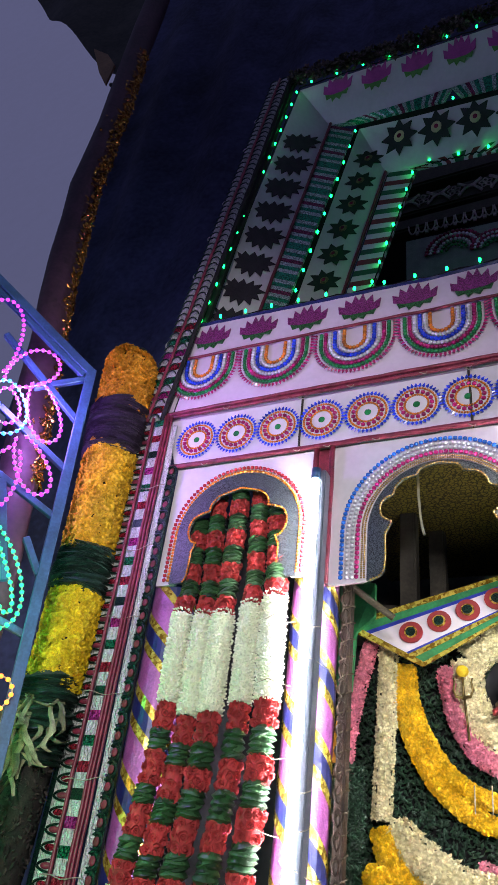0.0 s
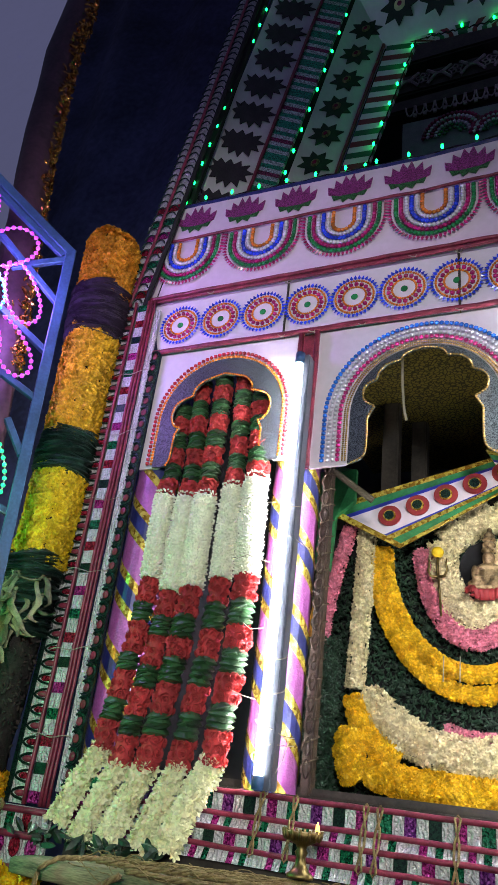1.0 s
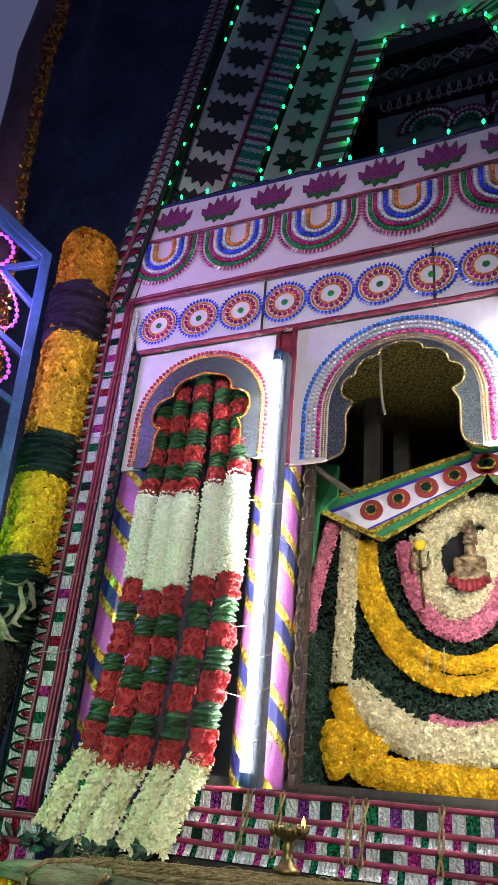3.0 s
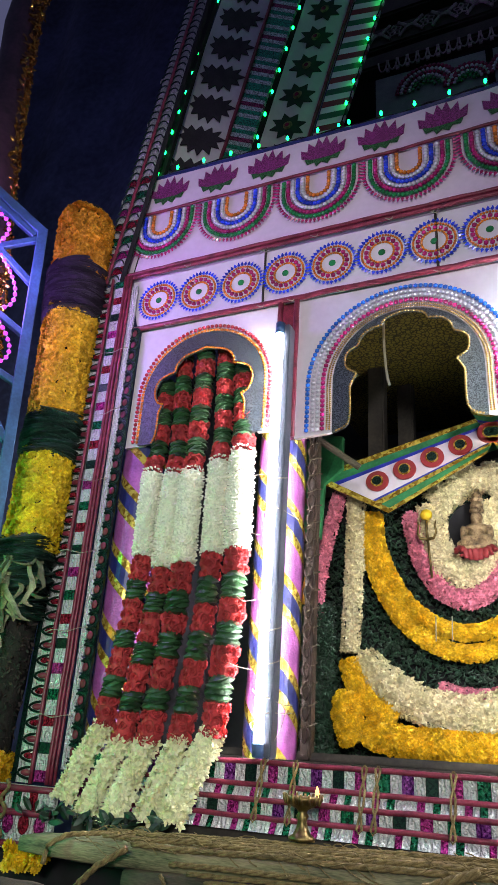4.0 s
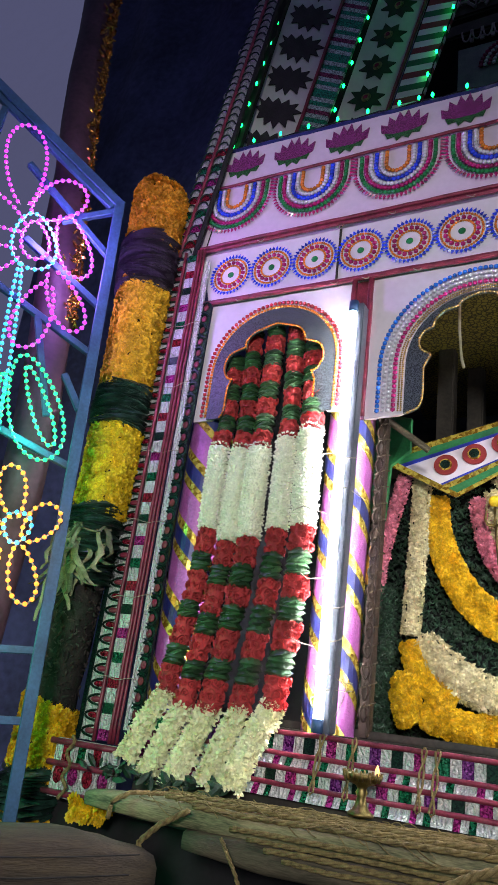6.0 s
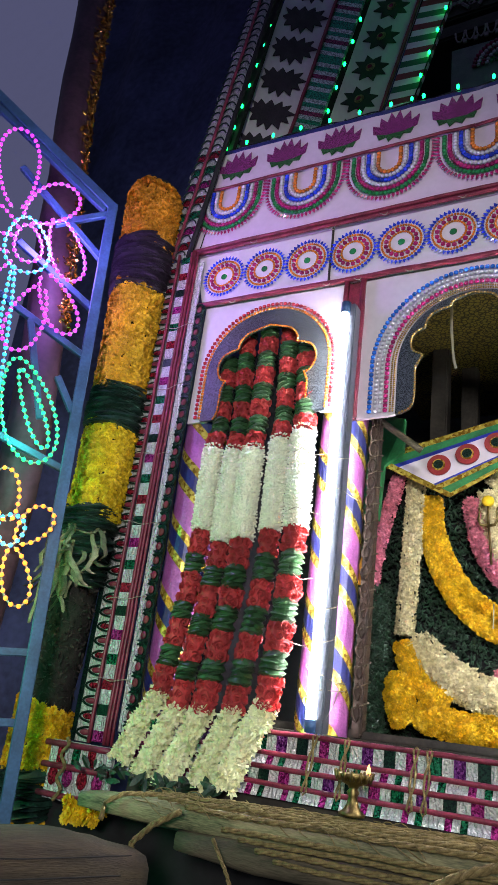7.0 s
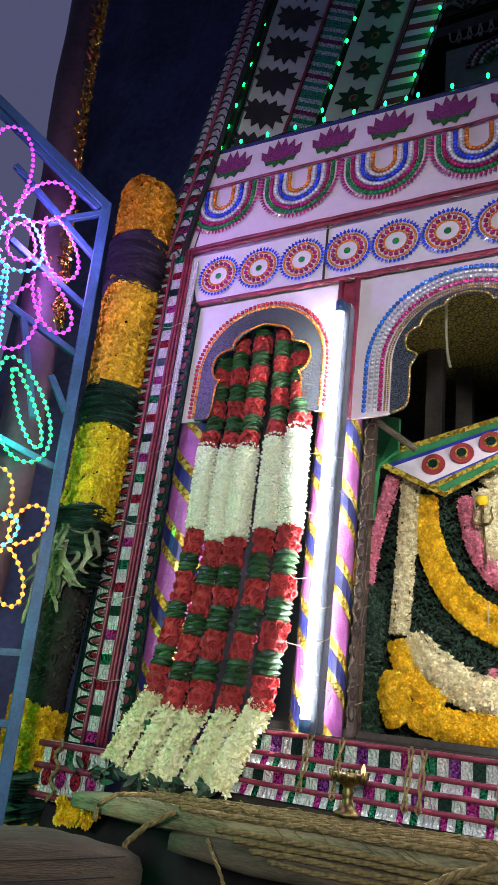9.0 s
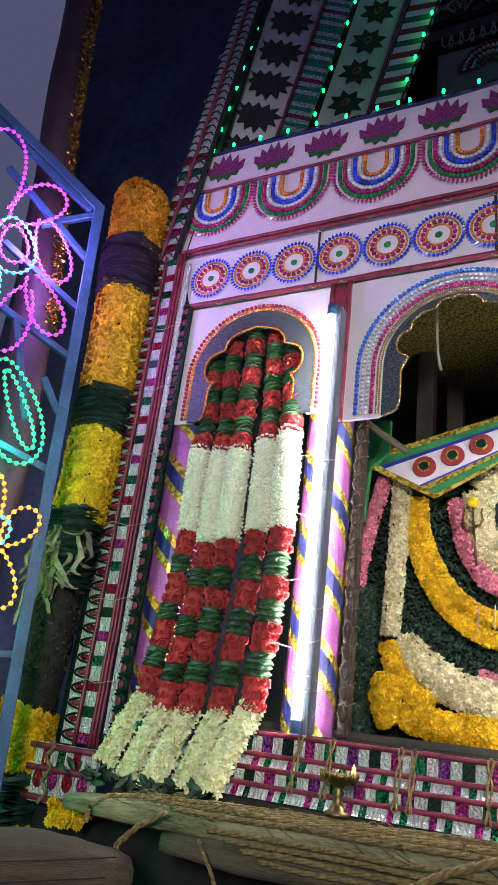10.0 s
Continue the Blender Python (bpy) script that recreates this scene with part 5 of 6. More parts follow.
for k in range(34):
    rng = random.Random(60 + k)
    a, l = rng.uniform(-2.6, -0.1), rng.uniform(0.10, 0.30)
    p = Vector((col_x(1.9) + 0.09 * math.cos(a), -0.06 + 0.09 * math.sin(a), rng.uniform(1.86, 1.97)))
    d = Vector((rng.uniform(-0.5, 0.6), rng.uniform(-0.3, 0), -1)).normalized()
    pts = [p + d * l * s + Vector((0.035 * math.sin(4 * s + k) * s + 0.008 * math.sin(11 * s + 2 * k), -0.02 * s * math.sin(k), 0.05 * s * s * (k % 3))) for s in (j / 7 for j in range(8))]
    bm, prev = bmesh.new(), None
    for j, q in enumerate(pts):
        w = 0.012 * math.sin(math.pi * min(0.97, 0.12 + 0.88 * j / 7)) * rng.uniform(0.6, 1.2)
        row = [bm.verts.new(q + Vector((-w, 0.006, 0))), bm.verts.new(q + Vector((0, -0.004, 0))), bm.verts.new(q + Vector((w, 0.007, 0.004)))]
        if prev:
            bm.faces.new((prev[0], prev[1], row[1], row[0]))
            bm.faces.new((prev[1], prev[2], row[2], row[1]))
        prev = row
    part("dry_leaf", bm, DRYLEAF, column, "withered hanging leaf", True)
rng = random.Random(71)
ms = []
for k in range(1100):
    z, a = rng.choice((rng.uniform(1.43, 1.86), rng.uniform(1.43, 1.86), rng.uniform(0.95, 1.30))), rng.uniform(-math.pi, 0.4)
    n = Vector((math.cos(a), math.sin(a), rng.uniform(-0.4, 0.4)))
    ms.append(facing((col_x(z) + 0.073 * n.x, -0.06 + 0.073 * n.y, z), n, rng.uniform(0.004, 0.011), rng, 0.9))
v, f = scatter(LEAFSHAPE, ms)
tagged(mesh_object("bark_flake", v, f, mat("dark_bark_flake", (0.026, 0.020, 0.018), 0.9, vary=0.6, island=0.7), column, "crumbling dark bark"), kind="stuff")
tuft = thing("marigold_tuft", "yellow marigold bunch under the plank end", "flowers")
rng = random.Random(77)
v, f = scatter(MARIGOLD, [facing((-0.455 + rng.uniform(-0.05, 0.05), -0.16 + rng.uniform(-0.02, 0.02), 1.215 + rng.uniform(-0.022, 0.022)), (0, -1, 0), 0.017, rng, 0.5) for _ in range(60)])
tagged(mesh_object("marigold", v, f, YELLOW, tuft), kind="stuff")

# ---- LED rope-light board on its blue steel frame ----
board = thing("led_flower_frame", "blue steel frame carrying glowing LED rope flowers", "light frame")
U = Vector((0.692, 0.722, 0.0))
ORG = Vector((-0.66, -0.34, 0.0))
FRONT = Vector((0.722, -0.692, 0.0))


def on_board(u, v, out=0.0):
    return ORG + U * u + FRONT * out + Vector((0, 0, v))


def steel(a, b, r=0.013):
    bm = bmesh.new()
    pa, pb = on_board(*a), on_board(*b)
    d = (pb - pa).normalized()
    s = d.cross(FRONT).normalized()
    vs = [[bm.verts.new(p + s * r * i + FRONT * r * j) for i, j in ((-1, -1), (1, -1), (1, 1), (-1, 1))] for p in (pa, pb)]
    for k in range(4):
        bm.faces.new((vs[0][k], vs[0][(k + 1) % 4], vs[1][(k + 1) % 4], vs[1][k]))
    bm.faces.new(vs[0][::-1])
    bm.faces.new(vs[1])
    bmesh.ops.bevel(bm, geom=bm.edges[:], offset=0.002, segments=1, affect="EDGES")
    part("steel_bar", bm, BLUESTEEL, board)


steel((0.0, 2.985), (0.100, 0.9), 0.016)
steel((0.005, 2.97), (-0.75, 3.47), 0.016)
steel((-0.02, 2.955), (-0.70, 3.40), 0.010)
for a, b in (((0.0, 2.95), (-0.16, 2.85)), ((-0.30, 3.02), (0.0, 2.776)), ((-0.25, 2.75), (0.01, 2.591)), ((-0.40, 2.62), (0.02, 2.425)), ((-0.04, 2.34), (0.025, 2.24)), ((-0.40, 2.20), (0.035, 2.066)), ((-0.40, 1.52), (0.06, 1.564)), ((-0.4, 1.36), (0.07, 1.394)), ((-0.155, 2.5), (-0.06, 2.2)), ((-0.42, 3.2), (-0.45, 0.9))):
    steel(a, b, 0.010)


def led_loop(c, d, half, width, colour, open_end=0.0, gap=0.0205):
    """A rope-light loop: an ellipse about c, long axis along d."""
    d = Vector((d[0], d[1])).normalized()
    e = Vector((-d.y, d.x))
    pts = []
    for k in range(49):
        a = open_end + (2 * math.pi - 2 * open_end) * k / 48 + math.pi
        p = Vector(c) + d * half * math.cos(a) + e * width * math.sin(a) * (1 - 0.25 * math.cos(a + math.pi))
        pts.append(on_board(p.x, p.y, 0.03))
    part("rope_tube", sweep(pts, 0.0026, 5), STRING, board)
    v, f = scatter(BALL2, [Matrix.Translation(p) @ Matrix.Scale(0.0064, 4) for p in bead_path(pts, gap)])
    tagged(mesh_object("led_rope", v, f, LED[colour], board, "glowing %s LED row" % colour, True), kind="stuff")


led_loop((-0.305, 2.990), (-0.06, 0.32), 0.152, 0.060, "violet", 0.25)
led_loop((-0.182, 2.893), (0.12, 0.16), 0.100, 0.060, "violet", 0.3)
led_loop((-0.108, 2.755), (0.07, -0.15), 0.115, 0.048, "violet", 0.3)
led_loop((-0.092, 2.560), (0.09, -0.14), 0.105, 0.046, "violet", 0.3)
led_loop((-0.165, 2.490), (-0.03, -0.2), 0.115, 0.050, "violet", 0.3)
led_loop((-0.355, 2.800), (-0.2, 0.08), 0.11, 0.05, "violet", 0.3)
led_loop((-0.345, 2.620), (-0.2, -0.12), 0.11, 0.05, "violet", 0.3)
led_loop((-0.220, 2.730), (0.25, -1), 0.098, 0.064, "cyan")
led_loop((-0.218, 2.735), (0.25, -1), 0.066, 0.040, "violet")
led_loop((-0.215, 2.40), (0.05, -0.5), 0.25, 0.014, "cyan")
led_loop((-0.19, 2.15), (0.03, -0.5), 0.14, 0.014, "teal")
led_loop((-0.098, 2.208), (0.120, -0.275), 0.160, 0.070, "teal")
led_loop((-0.085, 2.215), (0.147, -0.275), 0.125, 0.024, "teal")
led_loop((-0.29, 2.16), (-0.147, -0.22), 0.14, 0.05, "teal")
led_loop((-0.062, 1.862), (0, 1), 0.042, 0.034, "cyan")
led_loop((-0.095, 1.955), (-0.06, 0.2), 0.075, 0.034, "amber", 0.2)
led_loop((-0.006, 1.885), (0.06, 0.10), 0.062, 0.038, "amber", 0.2)
led_loop((-0.022, 1.745), (0.05, -0.14), 0.078, 0.034, "amber", 0.2)
led_loop((-0.125, 1.745), (-0.06, -0.14), 0.068, 0.034, "amber", 0.2)
led_loop((-0.160, 1.86), (-0.14, 0.02), 0.068, 0.034, "amber", 0.2)
led_loop((-0.055, 1.50), (0.05, -0.2), 0.09, 0.03, "teal")

# ---- tinsel-wrapped pole, night sheet and hanging tarpaulin at the side ----
pole = thing("tinsel_pole", "dark cloth-wrapped pole twined with gold tinsel", "pole")
pole_at = lambda z: Vector((float(np.interp(z, (3.0, 5.0), (-0.99, -0.955))) - 0.14 * (max(2.2, min(z, 4.25)) - 3.25) + 0.012 * math.sin(3.1 * z), -0.28, z))
part("shaft", sweep([pole_at(0.0 + 0.25 * k) for k in range(40)], 0.066, 14, 0.10, 4), mat("dark_plum_cloth", (0.050, 0.020, 0.036), 0.6, vary=0.5, scale=6, bump=0.6), pole, smooth=True)
rng = random.Random(15)
ms = []
for k in range(1500):
    z = 2.6 + 0.0019 * k + rng.uniform(-0.01, 0.01)
    a = 0.28 + 0.22 * math.sin(2.3 * z) + 0.10 * math.sin(17 * z) + rng.gauss(0, 0.34)
    p = pole_at(z) + Vector((0.068 * math.cos(a), 0.068 * math.sin(a), 0)) * rng.uniform(0.98, 1.10)
    ms.append(facing(p, (math.cos(a), math.sin(a) - 0.5, 0.1), rng.uniform(0.007, 0.017), rng, 0.9))
v, f = scatter(LEAFSHAPE, ms)
tagged(mesh_object("gold_tinsel", v, f, AMBERFOIL, pole, "amber tinsel garland wound along the pole"), kind="stuff")
# added sheet for the dark gap, its left edge set behind the pole from camera
cloth = thing("draped_cloth", "dark navy sheet painting in the night beside the chariot", "cloth")
bm = bmesh.new()
grid = [[bm.verts.new((-2.36 + 2.30 * i / 20, 0.80 + 0.05 * math.sin(i * 1.1) + 0.02 * math.sin(j * 0.7 + i), 0.0 + 14.0 * j / 20)) for i in range(21)] for j in range(21)]
for j in range(20):
    for i in range(20):
        bm.faces.new((grid[j][i], grid[j][i + 1], grid[j + 1][i + 1], grid[j + 1][i]))
part("drape", bm, NIGHTNAVY, cloth, smooth=True)

canopy = thing("hanging_tarpaulin", "dark olive tarpaulin hanging in folds beside the pole", "tarpaulin")
OLIVE = mat("dark_olive_cloth", (0.045, 0.045, 0.035), 0.8, vary=0.5, scale=4, bump=0.6)
bm, prev = bmesh.new(), None
for i in range(25):
    s = i / 24
    low = Vector((-2.6 + 1.47 * s, -0.28, 7.5 - 2.25 * s ** 0.9))
    row = []
    for j in range(9):
        t = j / 8
        row.append(bm.verts.new(low + Vector((0.05 * t * math.sin(2 * s), 0.05 * math.sin(9 * s + 2 * t) + 0.10 * t, (8.2 - low.z) * t + 0.03 * math.sin(14 * s)))))
    if prev:
        for j in range(8):
            bm.faces.new((prev[j], row[j], row[j + 1], prev[j + 1]))
    prev = row
part("sheet", bm, OLIVE, canopy, smooth=True)
part("flap", slab([(-1.45, -0.31, 5.72), (-1.30, -0.31, 5.55), (-1.21, -0.31, 5.38), (-1.22, -0.31, 5.18), (-1.31, -0.31, 5.36)], 0.012), mat("tan_cloth", (0.30, 0.19, 0.10), 0.8, vary=0.3, scale=8), canopy, "torn tan cloth flap")
part("tie_cord", sweep([(-1.20, -0.29, 5.20), (-1.13, -0.285, 5.10), (-1.08, -0.28, 5.04)], 0.012, 6), OLIVE, canopy)

# ---- the shrine inside the big arch ----
room = thing("shrine_room", "dark wooden room behind the facade arches", "room", kind="structure")
part("back_wall", slab([(-0.6, 1.35, 1.40), (1.5, 1.35, 1.40), (1.5, 1.35, 3.4), (-0.6, 1.35, 3.4)], 0.05), DARKWOOD, room)
part("ceiling_cloth", slab([(-0.05, 0.03, 2.80), (0.92, 0.03, 2.80), (0.92, 1.30, 2.88), (-0.05, 1.30, 2.88)], 0.01, (0, 0, 1)), YELLOWCLOTH, room, "mustard patterned ceiling cloth")
# black sheets paint in the unlit depth behind the side arches
part("arch_backdrop", slab([(-0.62, 0.34, 1.46), (-0.02, 0.34, 1.46), (-0.02, 0.34, 2.76), (-0.62, 0.34, 2.76)], 0.02), BLACKSHADE, room)
part("arch_backdrop", slab([(mirror(-0.02), 0.34, 1.46), (mirror(-0.62), 0.34, 1.46), (mirror(-0.62), 0.34, 2.76), (mirror(-0.02), 0.34, 2.76)], 0.02), BLACKSHADE, room)
for x, y in ((0.20, 0.62), (0.27, 0.80), (0.72, 0.7)):
    part("post", box(x - 0.03, x + 0.03, y - 0.03, y + 0.03, 1.46, 2.85, 0.006), DARKWOOD, room)
for z, y in ((2.60, 1.0), (2.47, 0.95), (2.42, 0.75)):
    part("beam", box(0.0, 0.95, y - 0.03, y + 0.03, z - 0.03, z + 0.03, 0.006), DARKWOOD, room)
cordage = thing("cord", "pale cord hanging inside the arch", "cord")
part("strand", sweep([(0.345, 0.12, 2.74), (0.347, 0.12, 2.62), (0.352, 0.12, 2.55), (0.356, 0.12, 2.515), (0.362, 0.12, 2.49)], 0.004, 6, 0.2), STRING, cordage)

SY = 0.45
hood = thing("shrine_hood", "white shrine hood with red medallions and green gold borders", "canopy")
A, B, C, D = Vector((0.117, SY - 0.10, 2.285)), Vector((0.313, SY - 0.12, 2.174)), Vector((0.600, SY - 0.12, 2.334)), Vector((0.661, SY - 0.10, 2.452))
HX = 0.62


def hood_strip(s0, s1, material, lift, name, label="", t0=0.0, t1=1.0):
    """A strip along the hood: s from the upper edge (0) to the lower edge (1)."""
    for flip in (False, True):
        m = (lambda v: Vector((2 * HX - v.x, v.y, v.z))) if flip else (lambda v: v)
        f = lambda t, s: m(A.lerp(D, t).lerp(B.lerp(C, t), s) + Vector((0, -lift, 0)))
        part(name, slab([f(t0, s0), f(t1, s0), f(t1, s1), f(t0, s1)], 0.008), material, hood, label)


hood_strip(-0.34, -0.20, GOLD, 0.0, "gold_edge")
hood_strip(-0.20, -0.02, GREENCLOTH, 0.0, "green_border")
hood_strip(-0.02, 0.06, BLUEPAINT, 0.002, "blue_line")
hood_strip(0.06, 0.66, WHITE, 0.0, "white_panel")
hood_strip(0.66, 0.70, BLUEPAINT, 0.002, "blue_line")
hood_strip(0.70, 0.80, GOLD, 0.002, "gold_edge")
hood_strip(0.80, 0.94, GREENCLOTH, 0.0, "green_border")
hood_strip(0.94, 1.0, GOLD, 0.002, "gold_edge")
hood_strip(-0.1, 1.0, GOLD, 0.004, "gold_edge", t0=-0.035, t1=0.015)
for flip in (False, True):
    for k in range(5):
        c = A.lerp(D, 0.18 + 0.19 * k).lerp(B.lerp(C, 0.18 + 0.19 * k), 0.36)
        if flip:
            c.x = 2 * HX - c.x
        for rad, m, lift in ((0.036, REDPAINT, 0.004), (0.020, GOLD, 0.007), (0.015, DARKFOIL, 0.010)):
            part("medallion", slab([(c.x + rad * math.cos(a), c.y - lift - 0.01, c.z + rad * 0.92 * math.sin(a)) for a in (math.pi * j / 14 for j in range(28))], 0.006), m, hood)
part("roof_cloth", slab([(0.10, SY - 0.09, 2.30), (0.66, SY - 0.09, 2.475), (0.66, SY + 0.4, 2.58), (0.06, SY + 0.4, 2.42)], 0.01, (0, 0, 1)), GREENCLOTH, hood)
drape = thing("green_curtain", "green cloth curtain beside the shrine", "curtain")
part("drape", slab([(0.055, SY - 0.12, 2.12), (0.085, SY - 0.12, 2.10), (0.095, SY - 0.12, 2.28), (0.155, SY - 0.12, 2.33), (0.150, SY - 0.10, 2.45), (0.08, SY - 0.02, 2.50), (-0.03, SY - 0.02, 2.48), (-0.03, SY - 0.06, 2.1)], 0.02), GREENCLOTH, drape)
stick = thing("wooden_stick", "bare wooden stick leaning behind the arch", "stick")
part("rod", sweep([(0.13, 0.10, 2.35), (0.26, 0.16, 2.255)], 0.010, 8, 0.1), WOOD, stick)
frame_l = thing("shrine_post", "brown carved wooden post bound with cane beside the pillar", "post")
# brown deepened so the colour also carries the shade behind the pillar
CARVEDPOST = mat("shaded_brown_carving", (0.034, 0.018, 0.011), 0.6, vary=0.6, scale=30, bump=0.9)
part("shaft", box(0.128, 0.155, 0.085, 0.125, 1.465, 2.36, 0.005), CARVEDPOST, frame_l)
for k in range(17):
    z = 1.50 + 0.051 * k
    for sg in (-1, 1):
        part("carved_leaf", sweep([(0.1415 + sg * 0.011 * math.sin(math.pi * t), 0.083 - 0.004 * math.sin(math.pi * t), z + 0.044 * t) for t in (j / 6 for j in range(7))], lambda q: 0.0045 * math.sin(math.pi * (0.1 + 0.8 * q)), 6), CARVEDPOST, frame_l, smooth=True)
part("cane_binding", sweep([(0.142 + 0.020 * math.cos(1.3 * k), 0.105 + 0.028 * math.sin(1.3 * k), 1.50 + 0.010 * k) for k in range(84)], 0.0022, 5), WOOD, frame_l)

# concentric flower garlands
GX = 0.505
bed = thing("leaf_bed", "dark green leaf backing of the shrine decoration", "leaves")
rng = random.Random(8)
ms = [facing((rng.uniform(-0.06, 1.05), SY + 0.03 + rng.uniform(-0.025, 0.02), rng.uniform(1.48, 2.25)), (0, -1, 0), 0.0085, rng, 0.9) for _ in range(17000)]
v, f = scatter(LEAFSHAPE, [m for m in ms if not (m.translation.z > 2.19 - 0.0 and m.translation.x < 0.15)])
tagged(mesh_object("leaf_mat", v, f, DARKLEAF, bed), kind="stuff")
# black sheet paints in the shade between the leaves
part("backing", slab([(-0.08, SY + 0.06, 1.46), (1.08, SY + 0.06, 1.46), (1.08, SY + 0.06, 2.3), (-0.08, SY + 0.06, 2.3)], 0.02), BLACKSHADE, bed)
left_bush = thing("leaf_curtain", "dense dark leaf garland beside the pillar", "leaves")
v, f = scatter(LEAFSHAPE, [facing((rng.uniform(-0.02, 0.118), SY - 0.07 + rng.uniform(-0.03, 0.03), rng.uniform(1.47, 1.90)), (0, -1, 0), 0.0085, rng, 0.9) for _ in range(5200)])
tagged(mesh_object("leaf_mat", v, f, DARKLEAF, left_bush), kind="stuff")


def flower_garland(label, path, r, template, size, pitch, material, seed, squash=0.8):
    rng = random.Random(seed)
    g = thing("flower_garland", label, "garland", "shrine garlands")
    part("core", sweep([along(path, i / 60)[0] for i in range(61)], r * 0.8, 8), material, g)
    v, f = scatter(template, flower_rope(path, r, pitch, template, size, rng, 0, 1, 0.6, True, squash))
    tagged(mesh_object("blossoms", v, f, material, g), kind="stuff")


def u_path(half, top, drop, y=SY - 0.01, c=GX, n=36):
    return [(c - half * math.cos(math.pi * k / n), y, top - drop * math.sin(math.pi * k / n)) for k in range(n + 1)]


flower_garland("cream blossom garland round the deity", u_path(0.094, 2.215, 0.222), 0.040, STARFLOWER, 0.0105, 0.0095, CREAM, 1)
flower_garland("cream blossom garland above the deity", [(0.42, SY + 0.01, 2.22), (0.48, SY + 0.01, 2.275), (0.56, SY + 0.01, 2.31), (0.63, SY + 0.01, 2.29), (0.66, SY + 0.01, 2.2)], 0.045, STARFLOWER, 0.0105, 0.0095, CREAM, 2)
flower_garland("pink petal garland over dark leaves", u_path(0.150, 2.195, 0.272), 0.024, STARFLOWER, 0.0115, 0.0095, PINKPET, 3)
flower_garland("yellow marigold garland over dark leaves", u_path(0.270, 2.205, 0.378), 0.019, MARIGOLD, 0.0125, 0.0115, YELLOW, 4)
flower_garland("yellow marigold garland over dark leaves", u_path(0.300, 2.205, 0.436), 0.020, MARIGOLD, 0.0125, 0.0115, YELLOW, 5)
flower_garland("pink petal garland over dark leaves", [(0.42, SY - 0.03, 1.668), (0.47, SY - 0.03, 1.652), (0.55, SY - 0.03, 1.648), (0.64, SY - 0.03, 1.668), (0.72, SY - 0.03, 1.71)], 0.018, STARFLOWER, 0.0115, 0.0095, PINKPET, 6)
flower_garland("hanging cream blossom garland", [(0.178, SY - 0.03, 2.265), (0.170, SY - 0.03, 2.0), (0.162, SY - 0.04, 1.765)], 0.023, STARFLOWER, 0.012, 0.0105, CREAM, 7)
flower_garland("thick cream blossom garland", [(0.195, SY - 0.04, 1.735), (0.245, SY - 0.05, 1.70), (0.32, SY - 0.06, 1.645), (0.40, SY - 0.06, 1.612), (0.50, SY - 0.06, 1.60), (0.60, SY - 0.06, 1.615), (0.7, SY - 0.06, 1.66), (0.8, SY - 0.05, 1.73)], 0.044, STARFLOWER, 0.0135, 0.0115, CREAM, 8)
flower_garland("yellow marigold garland over dark leaves", [(0.172, SY - 0.06, 1.735), (0.185, SY - 0.07, 1.69), (0.215, SY - 0.07, 1.64), (0.255, SY - 0.07, 1.60), (0.30, SY - 0.07, 1.575)], 0.030, MARIGOLD, 0.0130, 0.0120, YELLOW, 9)
flower_garland("yellow marigold garland over dark leaves", [(0.172, SY - 0.08, 1.640), (0.165, SY - 0.09, 1.60), (0.175, SY - 0.08, 1.545), (0.190, SY - 0.08, 1.515)], 0.036, MARIGOLD, 0.0130, 0.0120, YELLOW, 10)
flower_garland("thick yellow marigold garland", [(0.222, SY - 0.08, 1.545), (0.32, SY - 0.09, 1.525), (0.45, SY - 0.09, 1.515), (0.60, SY - 0.09, 1.515), (0.80, SY - 0.08, 1.52)], 0.036, MARIGOLD, 0.0130, 0.0120, YELLOW, 11)
flower_garland("pink petal garland over dark leaves", [(0.125, SY - 0.05, 2.265), (0.085, SY - 0.05, 2.10), (0.062, SY - 0.06, 1.97), (0.055, SY - 0.06, 1.86)], 0.017, STARFLOWER, 0.0115, 0.0095, PINKPET, 12)
part("sill_beam", box(-0.1, 1.0, 0.10, 0.42, 1.463, 1.482, 0.004), DARKWOOD, room)
cloth_o = thing("orange_cloth", "orange cloth strip behind the pillar", "cloth")
part("strip", slab([(0.015, SY - 0.10, 1.90), (0.05, SY - 0.10, 1.90), (0.065, SY - 0.10, 2.06), (0.045, SY - 0.10, 2.06)], 0.01), ORANGE, cloth_o)

# small carved deity, one plain mesh
bm = bmesh.new()
LUMPS = (
    (0.548, 0.00, 2.062, 0.064, 0.034, 0.016), (0.520, -0.012, 2.074, 0.030, 0.020, 0.014), (0.578, -0.012, 2.074, 0.030, 0.020, 0.014),
    (0.549, 0.00, 2.100, 0.027, 0.020, 0.030), (0.550, 0.00, 2.126, 0.036, 0.018, 0.013), (0.512, -0.004, 2.108, 0.011, 0.012, 0.026),
    (0.588, -0.004, 2.108, 0.011, 0.012, 0.026), (0.524, -0.020, 2.090, 0.018, 0.010, 0.009), (0.576, -0.020, 2.090, 0.018, 0.010, 0.009),
    (0.552, -0.004, 2.154, 0.019, 0.019, 0.021), (0.553, 0.00, 2.178, 0.024, 0.022, 0.008), (0.554, 0.00, 2.194, 0.021, 0.020, 0.014),
    (0.555, 0.00, 2.212, 0.022, 0.021, 0.006), (0.556, 0.00, 2.224, 0.017, 0.017, 0.012), (0.557, 0.00, 2.240, 0.009, 0.009, 0.010))
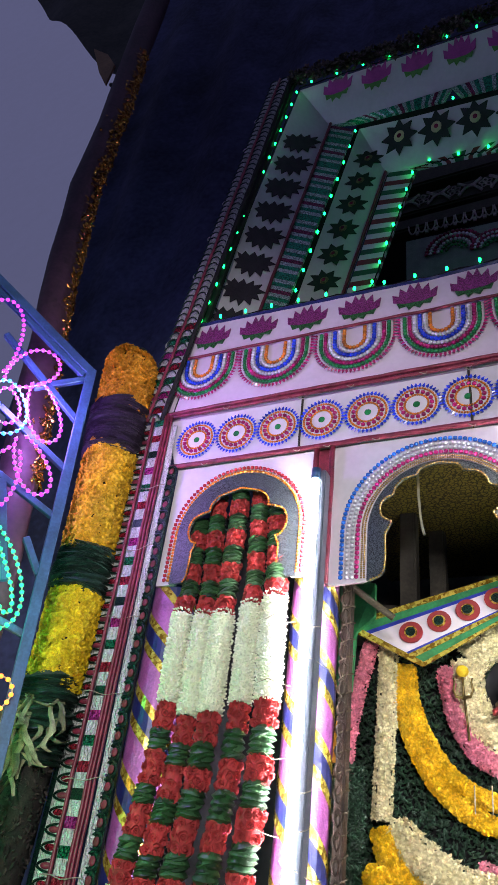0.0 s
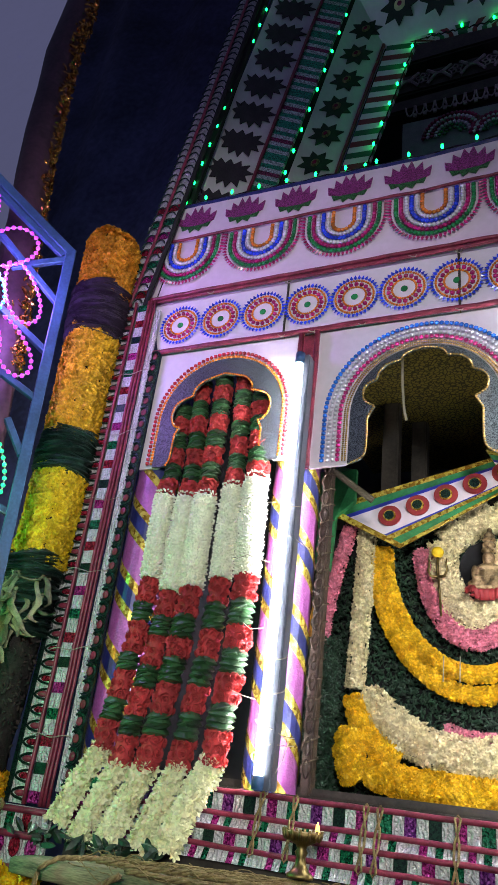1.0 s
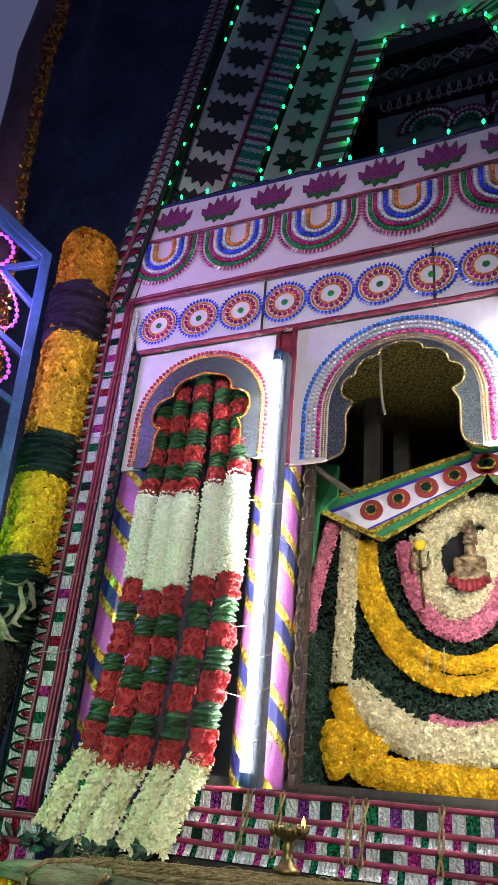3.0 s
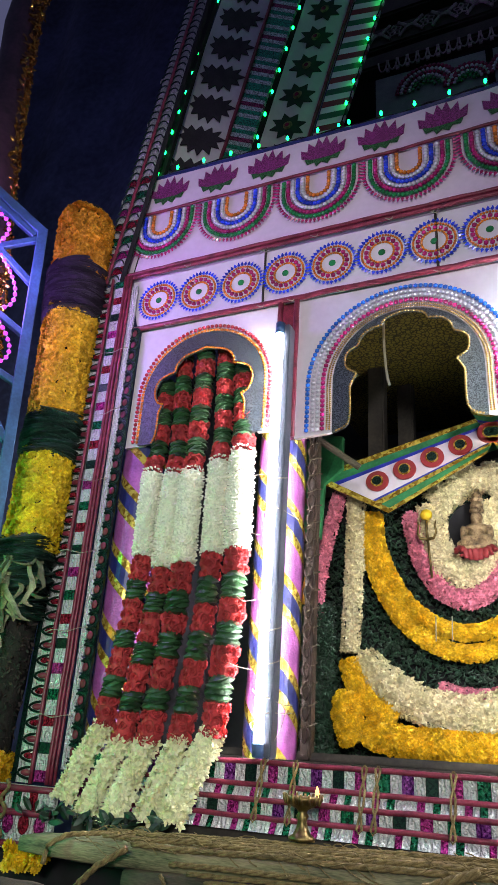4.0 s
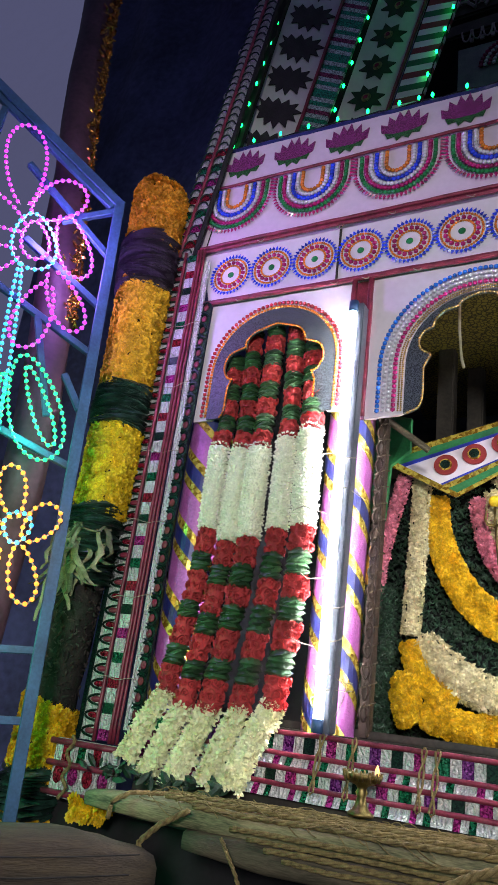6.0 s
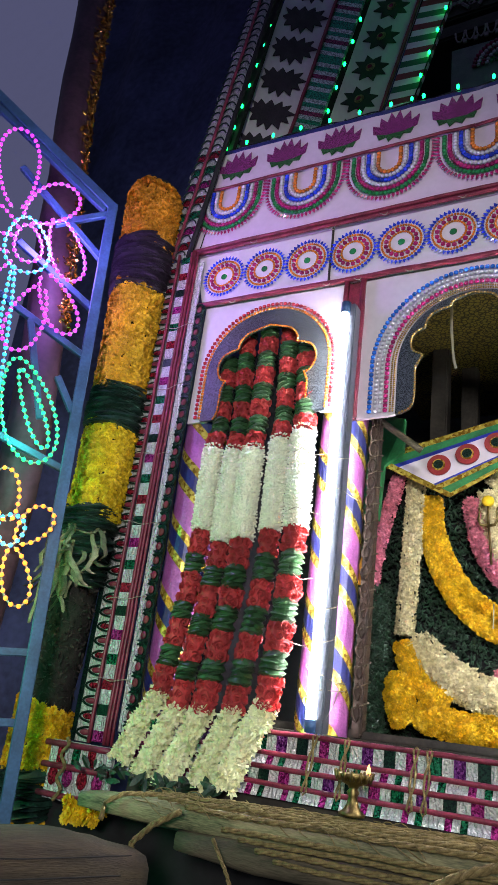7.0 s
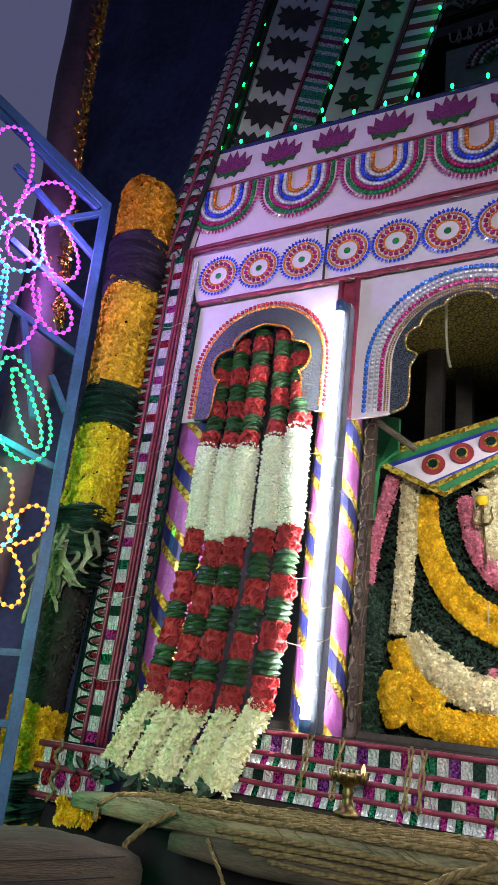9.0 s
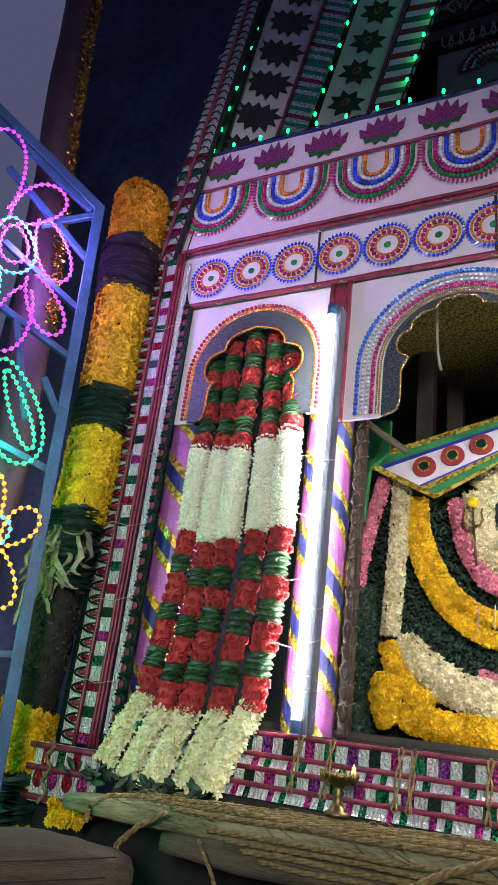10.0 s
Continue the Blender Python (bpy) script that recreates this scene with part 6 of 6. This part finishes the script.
for x, dy, z, sx, sy, sz in LUMPS:
    bmesh.ops.create_icosphere(bm, subdivisions=2, radius=1, matrix=Matrix.Translation((x, SY - 0.052 + dy, z)) @ Matrix.Diagonal((sx, sy, sz, 1)))
deity = tagged(part("statue", bm, STONE, smooth=True), "small bronze-coloured seated statue among cream flowers", "statue")
fuse = deity.modifiers.new("fuse", "REMESH")
fuse.mode, fuse.voxel_size, fuse.use_smooth_shade = "VOXEL", 0.0035, True
niche = thing("red_cloth", "folded red cloth under the statue", "cloth")
for k in range(9):
    x = 0.492 + 0.0135 * k
    low = 2.020 + 0.0016 * (k - 4) ** 2
    part("fold", sweep([(0.549 + (x - 0.549) * 0.75, SY - 0.068, 2.066), (x, SY - 0.082, 2.050), (x + 0.002, SY - 0.084, low)], 0.0085, 8, 0.15, k), REDPAINT, niche, smooth=True)
# flat disc, black to paint in the shade of a niche
dark = thing("dark_niche", "flat black disc painting in the niche shade round the statue", "niche")
part("hollow", slab([(0.545 + 0.085 * math.cos(a), SY - 0.018, 2.12 + 0.10 * math.sin(a)) for a in (math.pi * k / 14 for k in range(28))], 0.01), BLACKSHADE, dark)
trident = thing("trident", "slim brass trident with a yellow lemon on its tip", "trident")
TX, TY = 0.408, SY - 0.075
part("staff", sweep([(TX + 0.010, TY, 1.975), (TX, TY, 2.13)], 0.0035, 8), BRASS, trident, smooth=True)
part("prong", sweep([(TX, TY, 2.085), (TX, TY, 2.155)], 0.004, 8), BRASS, trident, smooth=True)
for s in (-1, 1):
    part("prong", sweep([(TX, TY, 2.092), (TX + s * 0.020, TY, 2.095), (TX + s * 0.028, TY, 2.112), (TX + s * 0.024, TY, 2.135), (TX + s * 0.027, TY, 2.148)], lambda q: 0.0055 * (1 - 0.6 * q), 8), BRASS, trident, smooth=True)
v, f = scatter(BALL2, [Matrix.Translation((TX, TY, 2.168)) @ Matrix.Diagonal((0.019, 0.018, 0.018, 1))])
mesh_object("lemon", v, f, LEMON, trident, "yellow lemon", True)
incense = thing("incense_stick", "thin incense sticks stuck in the marigolds", "incense")
for x in (0.425, 0.47):
    part("stick", sweep([(x, SY - 0.09, 1.79), (x + 0.002, SY - 0.09, 1.86)], 0.0018, 5), STRING, incense)
